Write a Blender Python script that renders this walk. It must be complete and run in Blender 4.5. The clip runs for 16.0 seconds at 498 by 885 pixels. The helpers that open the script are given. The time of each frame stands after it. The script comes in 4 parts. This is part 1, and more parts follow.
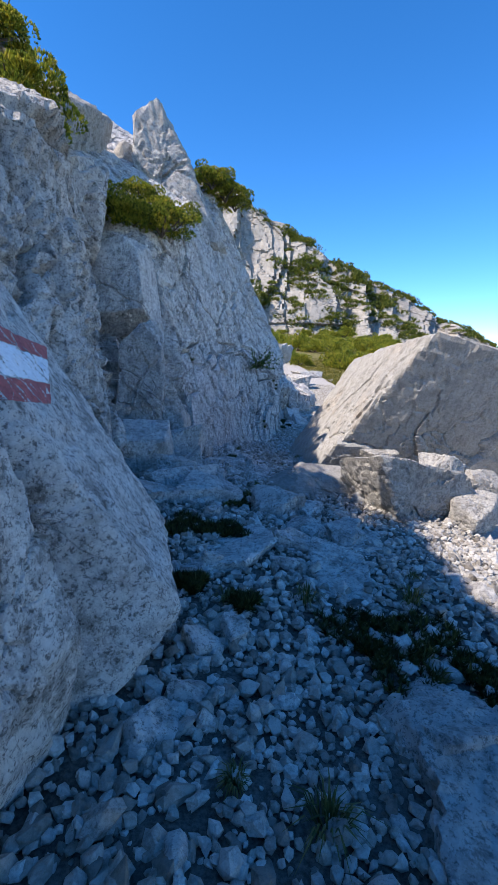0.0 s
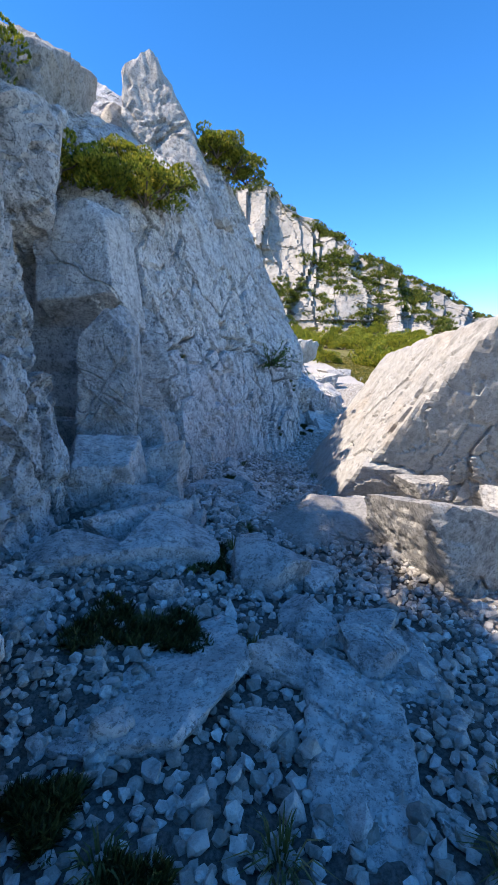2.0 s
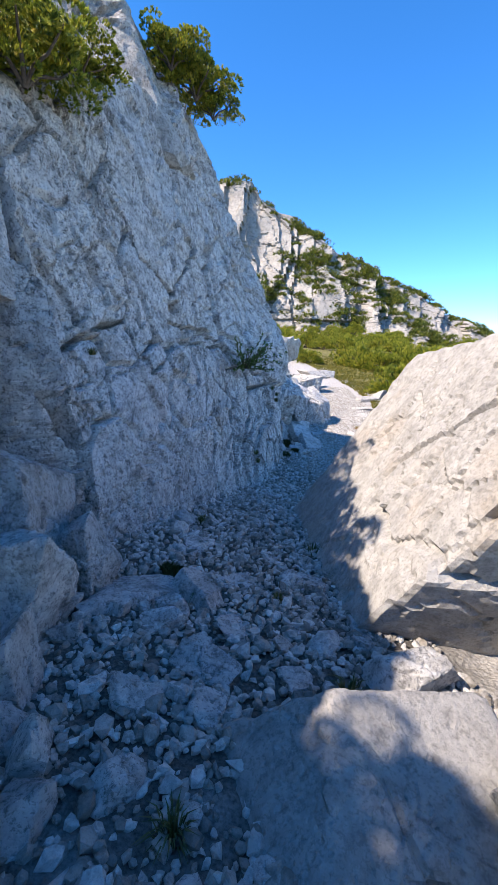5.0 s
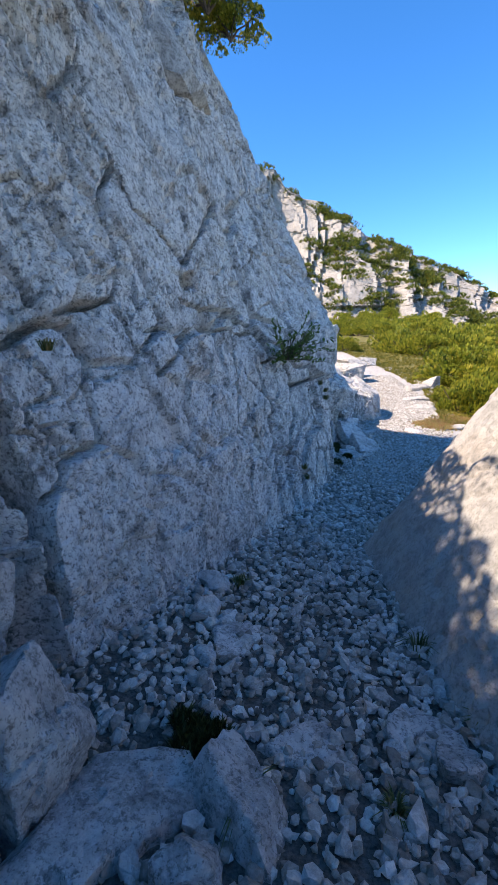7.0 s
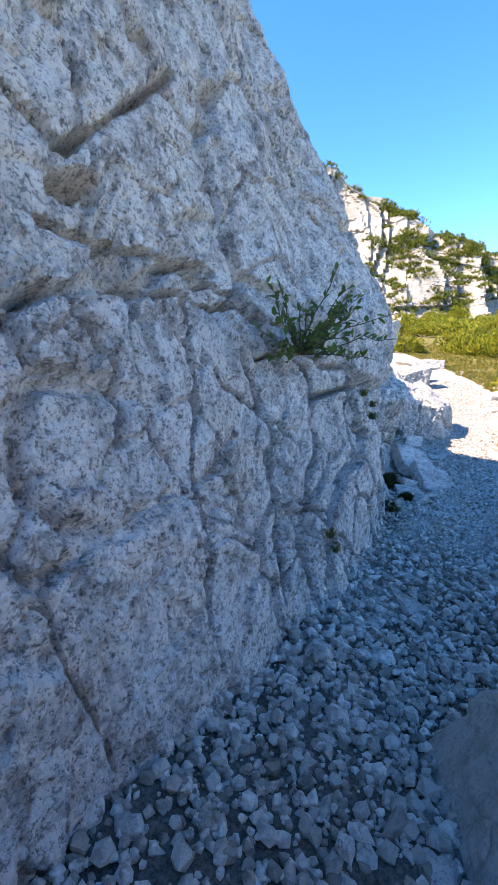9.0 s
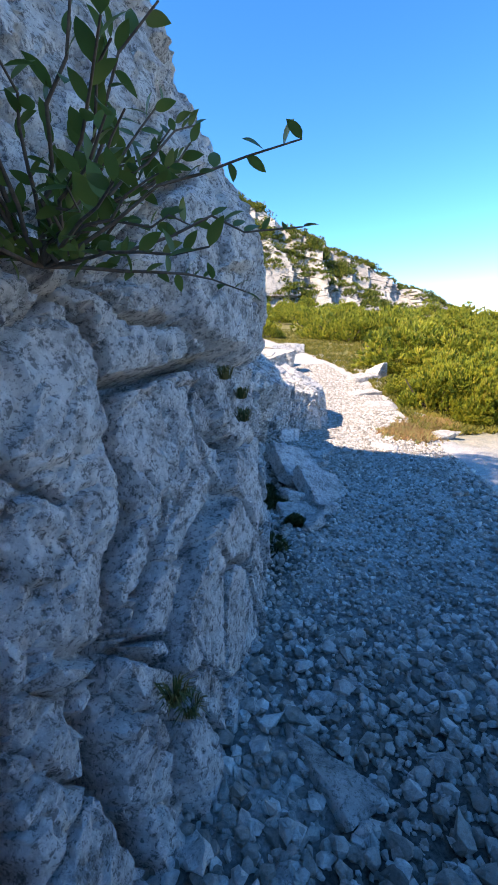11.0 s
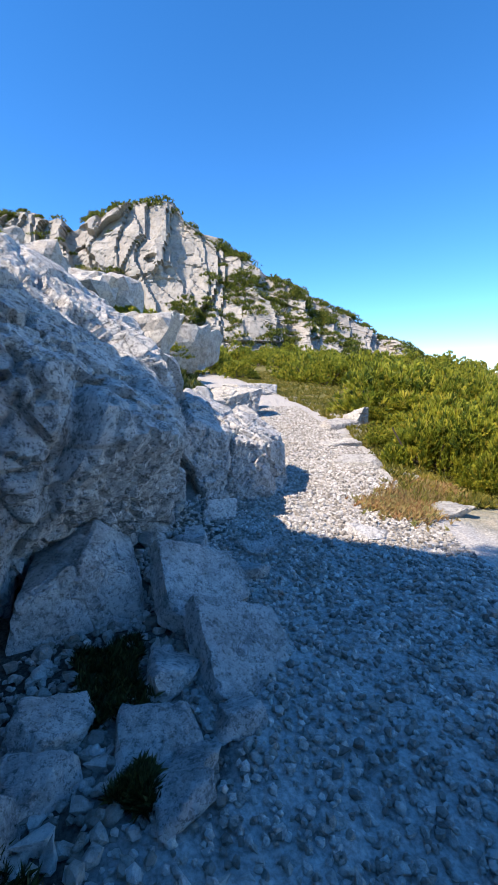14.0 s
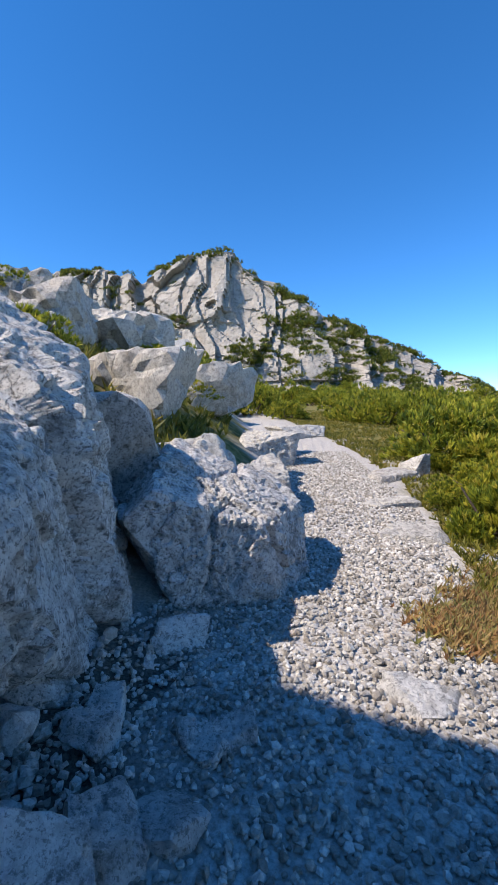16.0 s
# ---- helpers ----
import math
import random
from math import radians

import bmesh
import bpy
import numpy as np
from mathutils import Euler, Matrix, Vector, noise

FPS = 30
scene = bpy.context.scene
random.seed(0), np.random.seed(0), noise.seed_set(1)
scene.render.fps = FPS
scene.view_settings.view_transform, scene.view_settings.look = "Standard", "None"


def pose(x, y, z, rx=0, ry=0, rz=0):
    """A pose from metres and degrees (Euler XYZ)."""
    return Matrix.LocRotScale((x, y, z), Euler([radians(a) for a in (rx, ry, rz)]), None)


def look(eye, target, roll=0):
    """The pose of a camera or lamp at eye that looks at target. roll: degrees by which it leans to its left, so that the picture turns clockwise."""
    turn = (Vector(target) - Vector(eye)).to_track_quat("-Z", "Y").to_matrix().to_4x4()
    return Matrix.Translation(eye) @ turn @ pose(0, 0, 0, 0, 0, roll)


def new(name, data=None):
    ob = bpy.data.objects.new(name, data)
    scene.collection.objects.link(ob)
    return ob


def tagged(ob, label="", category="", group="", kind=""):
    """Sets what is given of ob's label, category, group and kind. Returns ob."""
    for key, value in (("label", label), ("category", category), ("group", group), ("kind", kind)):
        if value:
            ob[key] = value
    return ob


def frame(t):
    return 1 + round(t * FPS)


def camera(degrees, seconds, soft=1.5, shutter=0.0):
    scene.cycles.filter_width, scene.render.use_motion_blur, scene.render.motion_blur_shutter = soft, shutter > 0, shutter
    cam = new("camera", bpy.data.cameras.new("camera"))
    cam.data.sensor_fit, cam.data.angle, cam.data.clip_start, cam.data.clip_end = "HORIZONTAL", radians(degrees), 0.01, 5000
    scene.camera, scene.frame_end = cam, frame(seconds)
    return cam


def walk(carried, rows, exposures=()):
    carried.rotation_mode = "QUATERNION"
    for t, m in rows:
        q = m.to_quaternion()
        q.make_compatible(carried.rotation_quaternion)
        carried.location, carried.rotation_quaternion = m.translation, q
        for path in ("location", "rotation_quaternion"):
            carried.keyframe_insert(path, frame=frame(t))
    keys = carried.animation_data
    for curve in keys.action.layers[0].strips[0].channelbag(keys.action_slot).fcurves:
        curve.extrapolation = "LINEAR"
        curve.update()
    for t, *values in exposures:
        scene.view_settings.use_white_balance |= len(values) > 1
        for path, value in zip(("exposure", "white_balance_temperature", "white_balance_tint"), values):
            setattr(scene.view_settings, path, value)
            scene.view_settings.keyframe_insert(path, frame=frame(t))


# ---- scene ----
cam = camera(59.9, 16.0, 0.8)
PATH = [
    (0, (0.0, 0.0, 1.45), (-0.062, 1.961, 1.064), 1.7),
    (0.5, (0.21, 0.175, 1.391), (0.159, 2.126, 0.958), 1.6),
    (1, (0.299, 0.471, 1.41), (0.277, 2.42, 0.96), 2.3),
    (1.5, (0.312, 0.934, 1.445), (0.245, 2.888, 1.022), 2.2),
    (2, (0.285, 1.439, 1.422), (0.089, 3.39, 1.027), 1.0),
    (2.5, (0.247, 1.888, 1.437), (0.048, 3.84, 1.048), 1.1),
    (3, (0.219, 2.304, 1.469), (0.006, 4.254, 1.076), 1.2),
    (3.5, (0.171, 2.717, 1.435), (-0.087, 4.658, 1.025), 0.9),
    (4, (0.168, 3.172, 1.45), (-0.052, 5.119, 1.045), 1.2),
    (4.5, (0.19, 3.452, 1.457), (0.083, 5.409, 1.057), 1.7),
    (4.7, (0.193, 3.608, 1.443), (0.115, 5.566, 1.046), 2.4),
    (6.8, (-0.007, 5.107, 1.378), (-0.229, 7.046, 0.942), -1.9),
    (7, (-0.018, 5.255, 1.366), (-0.259, 7.194, 0.935), -1.3),
    (7.5, (0.067, 5.786, 1.304), (-0.439, 7.667, 0.85), 1.0),
    (8, (0.141, 6.288, 1.308), (-0.395, 8.17, 0.896), 0.2),
    (8.2, (0.176, 6.493, 1.3), (-0.36, 8.376, 0.892), -0.3),
    (10.3, (0.203, 8.485, 1.087), (-0.036, 10.419, 0.637), -2.9),
    (10.5, (0.197, 8.65, 1.056), (0.067, 10.592, 0.596), -2.6),
    (11, (0.217, 9.072, 1.04), (0.319, 11.013, 0.569), -1.9),
    (11.5, (0.344, 9.418, 0.953), (0.418, 11.378, 0.561), -0.4),
    (12, (0.472, 9.732, 0.901), (0.633, 11.694, 0.548), 0.2),
    (12.5, (0.602, 9.989, 0.865), (0.805, 11.94, 0.471), -1.0),
    (13, (0.746, 10.317, 0.833), (0.918, 12.266, 0.422), -0.5),
    (13.5, (0.852, 10.66, 0.816), (1.049, 12.614, 0.44), -0.2),
    (14, (0.979, 11.118, 0.841), (1.17, 13.089, 0.561), 0.2),
    (14.5, (1.144, 11.465, 0.976), (1.266, 13.455, 0.817), 0.1),
    (15, (1.204, 11.817, 1.012), (1.254, 13.815, 0.933), 0.3),
    (15.5, (1.284, 12.133, 1.001), (1.254, 14.132, 0.92), 1.2),
    (16, (1.594, 12.503, 0.914), (1.512, 14.499, 0.814), -0.5),
]
walk(cam, [(t, look(eye, target, roll)) for t, eye, target, roll in PATH],
     exposures=((0, 1.0, 6450, 15), (0.8, 1.25, 6650, 15), (1.5, 1.3, 6650, 15), (3, 1.4, 6600, 15), (4.5, 1.35, 6650, 16), (7, 1.4, 7100, 18), (7.5, 1.7, 7600, 19), (8, 2.1, 7700, 20), (9.3, 2.0, 7700, 20), (10.5, 1.85, 7600, 20),
                (11, 1.65, 7200, 18), (12.5, 1.4, 6900, 16), (14, 1.2, 6800, 15), (15, 1.0, 6700, 14), (16, 0.88, 6700, 14)))

# ---- light ----
SUN_DIR = Vector((-0.76, -0.38, 0.95)).normalized()      # towards the sun: over the cliff, from behind
world = bpy.data.worlds.new("sky")
scene.world = world
world.use_nodes = True
wn, wl = world.node_tree.nodes, world.node_tree.links
sky = wn.new("ShaderNodeTexSky")
sky.sky_type = 'NISHITA'
sky.sun_disc = False
sky.sun_elevation = math.asin(SUN_DIR.z)
sky.sun_rotation = math.atan2(SUN_DIR.x, SUN_DIR.y)
sky.altitude = 2600
sky.air_density = 1.0
sky.dust_density = 0.05
sky.ozone_density = 5.0
deep = wn.new("ShaderNodeHueSaturation")
deep.inputs["Saturation"].default_value = 1.25
wl.new(sky.outputs[0], deep.inputs["Color"])
wl.new(deep.outputs[0], wn["Background"].inputs[0])
wn["Background"].inputs[1].default_value = 0.15
sun_lamp = bpy.data.lights.new("sun", 'SUN')
sun_lamp.energy = 3.7
sun_lamp.angle = radians(0.53)
sun_lamp.color = (1.0, 0.91, 0.79)
sun = new("sun", sun_lamp)
sun.matrix_world = look(SUN_DIR * 60, (0, 0, 0))


# ---- noise in numpy ----
def hashed(i, seed):
    """Random numbers in 0..1 for integer cells (n, 3)."""
    h = (i[..., 0].astype(np.int64) * 73856093) ^ (i[..., 1].astype(np.int64) * 19349663) ^ (i[..., 2].astype(np.int64) * 83492791) ^ (seed * 2654435761)
    h = (h ^ (h >> 13)) * 1274126177 & 0xFFFFFFFF
    h = (h ^ (h >> 16)) * 2246822519 & 0xFFFFFFFF
    return ((h ^ (h >> 15)) & 0xFFFFFF) / float(0x1000000)


def vnoise(p, seed=0):
    i = np.floor(p)
    f = p - i
    f = f * f * (3 - 2 * f)
    out = 0
    for a in (0, 1):
        for b in (0, 1):
            for c in (0, 1):
                w = (f[..., 0] if a else 1 - f[..., 0]) * (f[..., 1] if b else 1 - f[..., 1]) * (f[..., 2] if c else 1 - f[..., 2])
                out = out + w * hashed(i + np.array([a, b, c]), seed)
    return out * 2 - 1


def fbm(p, octaves=4, seed=0):
    out, amp = 0, 1.0
    for n in range(octaves):
        out = out + amp * vnoise(p * 2 ** n, seed + n)
        amp *= 0.5
    return out


def blocks(p, seed=0):
    """Broken rock: a step and a tilt for each block, and how near the joint lies (0 on it)."""
    i = np.floor(p)
    f1 = np.full(p.shape[:-1], 9.0)
    f2 = f1.copy()
    step, tilt = np.zeros_like(f1), np.zeros_like(f1)
    for a in (-1, 0, 1):
        for b in (-1, 0, 1):
            for c in (-1, 0, 1):
                cell = i + np.array([a, b, c])
                r = np.stack([hashed(cell, seed + k) for k in (1, 2, 3)], -1)
                off = p - (cell + 0.1 + 0.8 * r)
                d = np.sqrt((off ** 2).sum(-1))
                near = d < f1
                f2 = np.where(near, f1, np.minimum(f2, d))
                f1 = np.where(near, d, f1)
                lean = np.stack([hashed(cell, seed + k) - 0.5 for k in (4, 5, 6)], -1)
                step = np.where(near, hashed(cell, seed + 7) - 0.5, step)
                tilt = np.where(near, (off * lean).sum(-1), tilt)
    return step, tilt, f2 - f1


def smooth(e0, e1, x):
    t = np.clip((x - e0) / (e1 - e0), 0, 1)
    return t * t * (3 - 2 * t)


def relief(p, size=1.0, seed=0, cracks=1.0, fine=True):
    """How far broken limestone stands proud of its plain shape, at points p (n, 3): flat-faced blocks, thin open joints, pits."""
    q = p / size
    warp = 0.12 * np.stack([fbm(q * 1.7, 3, seed + 20), fbm(q * 1.7, 3, seed + 21), fbm(q * 1.7, 3, seed + 22)], -1)
    q = q + warp
    lean = np.stack([q[..., 0], q[..., 1] + 0.28 * q[..., 2], q[..., 2] - 0.22 * q[..., 1]], -1)
    s1, t1, j1 = blocks(lean * np.array([1.0, 1.05, 0.62]), seed)
    s2, t2, j2 = blocks(lean * np.array([2.9, 3.1, 2.0]), seed + 30)
    hold = smooth(-0.35, 0.25, fbm(p / size * 0.9, 2, seed + 25))
    out = 0.15 * s1 + 0.20 * t1 - cracks * 0.24 * (1 - smooth(0.012, 0.040, j1)) * (0.35 + 0.65 * hold)
    out = out + 0.085 * s2 + 0.15 * t2 - cracks * 0.12 * (1 - smooth(0.012, 0.048, j2)) * (0.25 + 0.75 * hold)
    out = out + 0.030 * fbm(q * 2.0, 3, seed + 40)
    if fine:
        s3, t3, j3 = blocks(lean * np.array([9.0, 9.0, 6.0]), seed + 60)
        rag = smooth(-0.3, 0.5, fbm(q * 1.9, 2, seed + 65))
        out = out + (0.050 * s3 + 0.085 * t3 - 0.045 * (1 - smooth(0, 0.12, j3))) * (0.3 + 0.9 * rag) + 0.015 * fbm(q * 13, 3, seed + 50)
        s4, t4, j4 = blocks(q * 24.0, seed + 80)
        out = out + 0.018 * s4 + 0.024 * t4 - 0.055 * np.clip(s4 - 0.34, 0, 1) * 6 * smooth(0.0, 0.25, j4)
    return out * size


# ---- plan of the ground ----
def path_x(y):
    return np.interp(y, [-8, 0, 3, 5, 7, 9, 10.5, 12, 14, 16, 18, 20, 23, 27, 34, 60], [0.2, 0.25, 0.3, 0.2, 0.15, 0.35, 0.9, 1.4, 1.9, 2.25, 2.65, 2.85, 2.7, 2.2, 1.2, 0.0])


def path_z(y):
    return np.interp(y, [-8, 0, 3, 5, 6.5, 8.5, 10, 11, 12, 14.5, 16, 19, 22, 26, 40, 90, 140, 300], [0.1, 0.0, 0.0, -0.08, -0.2, -0.42, -0.58, -0.6, -0.56, -0.47, -0.42, -0.25, 0.05, 0.4, 1.6, 5, 10, 12])


def ground_z(x, y):
    x, y = np.broadcast_arrays(np.asarray(x, float), np.asarray(y, float))
    d = x - path_x(y)
    z = path_z(y)
    far = smooth(12.5, 18, y) * (1 - smooth(60, 120, y))
    left = np.maximum(-d - 1.0, 0)
    hill = 9.0 * (1 - np.exp(-left * 0.75 / 9.0))
    near_left = np.where(d < 0, 0.10 * np.minimum(-d, 1.6), 0) + 4.0 * smooth(2.6, 5.5, -d)
    z = z + far * hill + (1 - far) * near_left
    right = np.maximum(d - 0.6, 0)
    z = z - 0.10 * np.minimum(right, 14) * (1 - 0.55 * smooth(17, 24, y)) - 0.28 * np.maximum(right - 26, 0)
    p = np.stack([x, y, 0 * x], -1)
    rough = np.clip(np.abs(d) / 2.0, 0.35, 1.0)
    z = z + rough * (0.055 * fbm(p * 1.1, 3, 3) + 0.5 * smooth(4, 16, np.abs(d)) * fbm(p * 0.16, 3, 4))
    return z


# ---- materials ----
def shader(name):
    m = bpy.data.materials.new(name)
    m.use_nodes = True
    return m, m.node_tree.nodes, m.node_tree.links, m.node_tree.nodes["Principled BSDF"]


def ramp(nodes, links, source, stops):
    r = nodes.new("ShaderNodeValToRGB")
    while len(r.color_ramp.elements) < len(stops):
        r.color_ramp.elements.new(0.5)
    for e, (at, c) in zip(r.color_ramp.elements, stops):
        e.position, e.color = at, (*c, 1)
    links.new(source, r.inputs[0])
    return r.outputs[0]


def grain(nodes, links, where, scale, detail=4, rough=0.6, kind="ShaderNodeTexNoise"):
    n = nodes.new(kind)
    n.inputs["Scale"].default_value = scale
    if kind == "ShaderNodeTexNoise":
        n.inputs["Detail"].default_value, n.inputs["Roughness"].default_value = detail, rough
    links.new(where, n.inputs["Vector"])
    return n.outputs[0]


def mixed(nodes, links, factor, a, b, mode='MIX'):
    n = nodes.new("ShaderNodeMix")
    n.data_type, n.blend_type = 'RGBA', mode
    for value, socket in ((factor, n.inputs[0]), (a, n.inputs[6]), (b, n.inputs[7])):
        if isinstance(value, (int, float)):
            socket.default_value = value
        elif isinstance(value, tuple):
            socket.default_value = (*value, 1)
        else:
            links.new(value, socket)
    return n.outputs[2]


def limestone(name, light=(0.72, 0.70, 0.67), dark=(0.075, 0.072, 0.07), warm=(0.42, 0.31, 0.20), size=1.0, spots=0.6, bump=0.9, stained=0.56):
    """Weathered limestone: pale grey, dark water stains, ochre patches, white lichen spots."""
    m, n, l, p = shader(name)
    at = n.new("ShaderNodeNewGeometry").outputs["Position"]
    big = grain(n, l, at, 1.3 / size, 5)
    mid = grain(n, l, at, 7.0 / size, 6, 0.7)
    fine = grain(n, l, at, 55.0 / size, 6, 0.75)
    crumb = grain(n, l, at, 20.0 / size, 6, 0.8)
    warp = n.new("ShaderNodeVectorMath")
    warp.operation = 'MULTIPLY_ADD'
    noise3 = n.new("ShaderNodeTexNoise")
    noise3.inputs["Scale"].default_value = 3.0 / size
    noise3.inputs["Detail"].default_value = 4
    l.new(at, noise3.inputs["Vector"])
    l.new(noise3.outputs["Color"], warp.inputs[0])
    warp.inputs[1].default_value = (0.30 * size,) * 3
    l.new(at, warp.inputs[2])
    joints = []
    for per in (1.5, 3.7):
        v = n.new("ShaderNodeTexVoronoi")
        v.feature = 'DISTANCE_TO_EDGE'
        v.inputs["Scale"].default_value = per / size
        l.new(warp.outputs[0], v.inputs["Vector"])
        joints.append(ramp(n, l, v.outputs["Distance"], [(0.0, (0, 0, 0)), (0.018, (1, 1, 1))]))
    gone = ramp(n, l, grain(n, l, at, 2.3 / size, 3), [(0.34, (0, 0, 0)), (0.44, (1, 1, 1))])
    joint = mixed(n, l, gone, mixed(n, l, 1.0, joints[0], joints[1], 'MULTIPLY'), (1.0, 1.0, 1.0))
    grey = tuple(0.62 * a + 0.38 * b for a, b in zip(light, dark))
    c = mixed(n, l, ramp(n, l, mid, [(0.40, (0, 0, 0)), (0.53, (1, 1, 1))]), grey, light)
    c = mixed(n, l, ramp(n, l, big, [(0.54, (0, 0, 0)), (0.72, (0.38, 0.38, 0.38))]), c, warm)
    stain = grain(n, l, at, 4.0 / size, 7, 0.78)
    c = mixed(n, l, ramp(n, l, stain, [(0.40, (stained * 0.9,) * 3), (0.47, (0, 0, 0))]), c, dark)
    c = mixed(n, l, ramp(n, l, crumb, [(0.40, (stained * 1.2,) * 3), (0.455, (0, 0, 0))]), c, dark)
    c = mixed(n, l, ramp(n, l, fine, [(0.41, (stained * 1.3,) * 3), (0.46, (0, 0, 0))]), c, dark)
    c = mixed(n, l, ramp(n, l, crumb, [(0.54, (0, 0, 0)), (0.64, (stained,) * 3)]), c, tuple(min(0.85, 1.25 * v) for v in light))
    cells = grain(n, l, at, 24.0 / size, kind="ShaderNodeTexVoronoi")
    patch = grain(n, l, at, 3.1 / size, 3)
    white = mixed(n, l, 1.0, ramp(n, l, cells, [(0.18, (spots, spots, spots)), (0.34, (0, 0, 0))]), ramp(n, l, patch, [(0.48, (0, 0, 0)), (0.58, (1, 1, 1))]), 'MULTIPLY')
    c = mixed(n, l, white, c, (0.76, 0.76, 0.74))
    info = n.new("ShaderNodeObjectInfo").outputs["Random"]
    c = mixed(n, l, 1.0, c, ramp(n, l, info, [(0.0, (0.78, 0.77, 0.76)), (1.0, (1.06, 1.05, 1.03))]), 'MULTIPLY')
    l.new(c, p.inputs["Base Color"])
    p.inputs["Roughness"].default_value = 0.88
    p.inputs["Specular IOR Level"].default_value = 0.25
    b1 = n.new("ShaderNodeBump")
    b1.inputs["Strength"].default_value, b1.inputs["Distance"].default_value = bump, 0.07 * size
    l.new(mixed(n, l, 0.5, mixed(n, l, 0.5, mid, crumb), joint), b1.inputs["Height"])
    b2 = n.new("ShaderNodeBump")
    b2.inputs["Strength"].default_value, b2.inputs["Distance"].default_value = bump, 0.020 * size
    l.new(fine, b2.inputs["Height"])
    l.new(b1.outputs[0], b2.inputs["Normal"])
    l.new(b2.outputs[0], p.inputs["Normal"])
    return m


def leafy(name, stops, rough=0.55, through_light=0.35):
    m, n, l, p = shader(name)
    geo = n.new("ShaderNodeNewGeometry")
    c = ramp(n, l, geo.outputs["Random Per Island"], stops)
    patch = grain(n, l, geo.outputs["Position"], 1.7, 3)
    c = mixed(n, l, 1.0, c, ramp(n, l, patch, [(0.35, (0.72, 0.78, 0.75)), (0.65, (1.15, 1.08, 1.0))]), 'MULTIPLY')
    l.new(c, p.inputs["Base Color"])
    p.inputs["Roughness"].default_value = rough
    p.inputs["Specular IOR Level"].default_value = 0.3
    t = n.new("ShaderNodeBsdfTranslucent")
    l.new(c, t.inputs["Color"])
    mix = n.new("ShaderNodeMixShader")
    mix.inputs[0].default_value = through_light
    l.new(p.outputs[0], mix.inputs[1])
    l.new(t.outputs[0], mix.inputs[2])
    l.new(mix.outputs[0], n["Material Output"].inputs["Surface"])
    return m


def earth(name):
    """Trodden limestone grit on the way, thin turf away from it; dark soil with painted-in shade between the stones."""
    m, n, l, p = shader(name)
    at = n.new("ShaderNodeNewGeometry").outputs["Position"]
    fine = grain(n, l, at, 60, 6, 0.7)
    mid = grain(n, l, at, 5, 5)
    cells = grain(n, l, at, 38, kind="ShaderNodeTexVoronoi")
    grit = ramp(n, l, fine, [(0.32, (0.22, 0.205, 0.185)), (0.50, (0.46, 0.44, 0.41)), (0.66, (0.64, 0.62, 0.58))])
    grit = mixed(n, l, 0.4, grit, ramp(n, l, cells, [(0.0, (0.62, 0.60, 0.56)), (0.6, (0.26, 0.24, 0.22))]))
    turf = ramp(n, l, mid, [(0.38, (0.075, 0.085, 0.022)), (0.52, (0.17, 0.15, 0.05)), (0.66, (0.27, 0.21, 0.09))])
    attr = n.new("ShaderNodeAttribute")
    attr.attribute_name = "turf"
    soil_shade = n.new("ShaderNodeAttribute")
    soil_shade.attribute_name = "soil_shade"
    # near-black tone: dark earth plus the shade of stone gaps, put into the colour
    grit = mixed(n, l, soil_shade.outputs["Fac"], grit, ramp(n, l, fine, [(0.35, (0.025, 0.022, 0.018)), (0.62, (0.11, 0.10, 0.085))]))
    l.new(mixed(n, l, attr.outputs["Fac"], grit, turf), p.inputs["Base Color"])
    p.inputs["Roughness"].default_value = 0.95
    p.inputs["Specular IOR Level"].default_value = 0.15
    b = n.new("ShaderNodeBump")
    b.inputs["Strength"].default_value, b.inputs["Distance"].default_value = 0.8, 0.02
    l.new(mixed(n, l, 0.5, fine, cells), b.inputs["Height"])
    l.new(b.outputs[0], p.inputs["Normal"])
    return m


def plain(name, color, rough=0.8, speck=0.3, scale=30):
    m, n, l, p = shader(name)
    at = n.new("ShaderNodeNewGeometry").outputs["Position"]
    f = grain(n, l, at, scale, 5, 0.7)
    low = tuple(v * (1 - speck) for v in color)
    high = tuple(min(1, v * (1 + speck)) for v in color)
    l.new(ramp(n, l, f, [(0.35, low), (0.65, high)]), p.inputs["Base Color"])
    p.inputs["Roughness"].default_value = rough
    return m


ROCK = limestone("limestone")
BLOCK = limestone("broken_limestone", (0.66, 0.645, 0.62), (0.12, 0.117, 0.113), spots=0.5, stained=0.48)
ROCK_PALE = limestone("pale_limestone", (0.56, 0.54, 0.50), (0.16, 0.155, 0.15), spots=0.35)
ROCK_SMOOTH = limestone("worn_limestone", (0.44, 0.425, 0.395), (0.19, 0.185, 0.17), spots=0.12, bump=0.5, stained=0.4)
STONE = limestone("scree_limestone", (0.64, 0.625, 0.60), (0.12, 0.115, 0.11), size=0.5, spots=0.15, stained=0.3)
SCREE = limestone("loose_limestone", (0.64, 0.625, 0.60), (0.12, 0.115, 0.11), size=0.4, spots=0.1, stained=0.15)
tint_nodes, tint_links = SCREE.node_tree.nodes, SCREE.node_tree.links
each = tint_nodes.new("ShaderNodeNewGeometry").outputs["Random Per Island"]
tint = ramp(tint_nodes, tint_links, each, [(0.0, (0.42, 0.40, 0.37)), (0.35, (0.74, 0.71, 0.66)), (0.8, (1.05, 1.04, 1.02)), (1.0, (1.3, 1.3, 1.28))])
paint = SCREE.node_tree.nodes["Principled BSDF"].inputs["Base Color"]
tint_links.new(mixed(tint_nodes, tint_links, 1.0, paint.links[0].from_socket, tint, 'MULTIPLY'), paint)
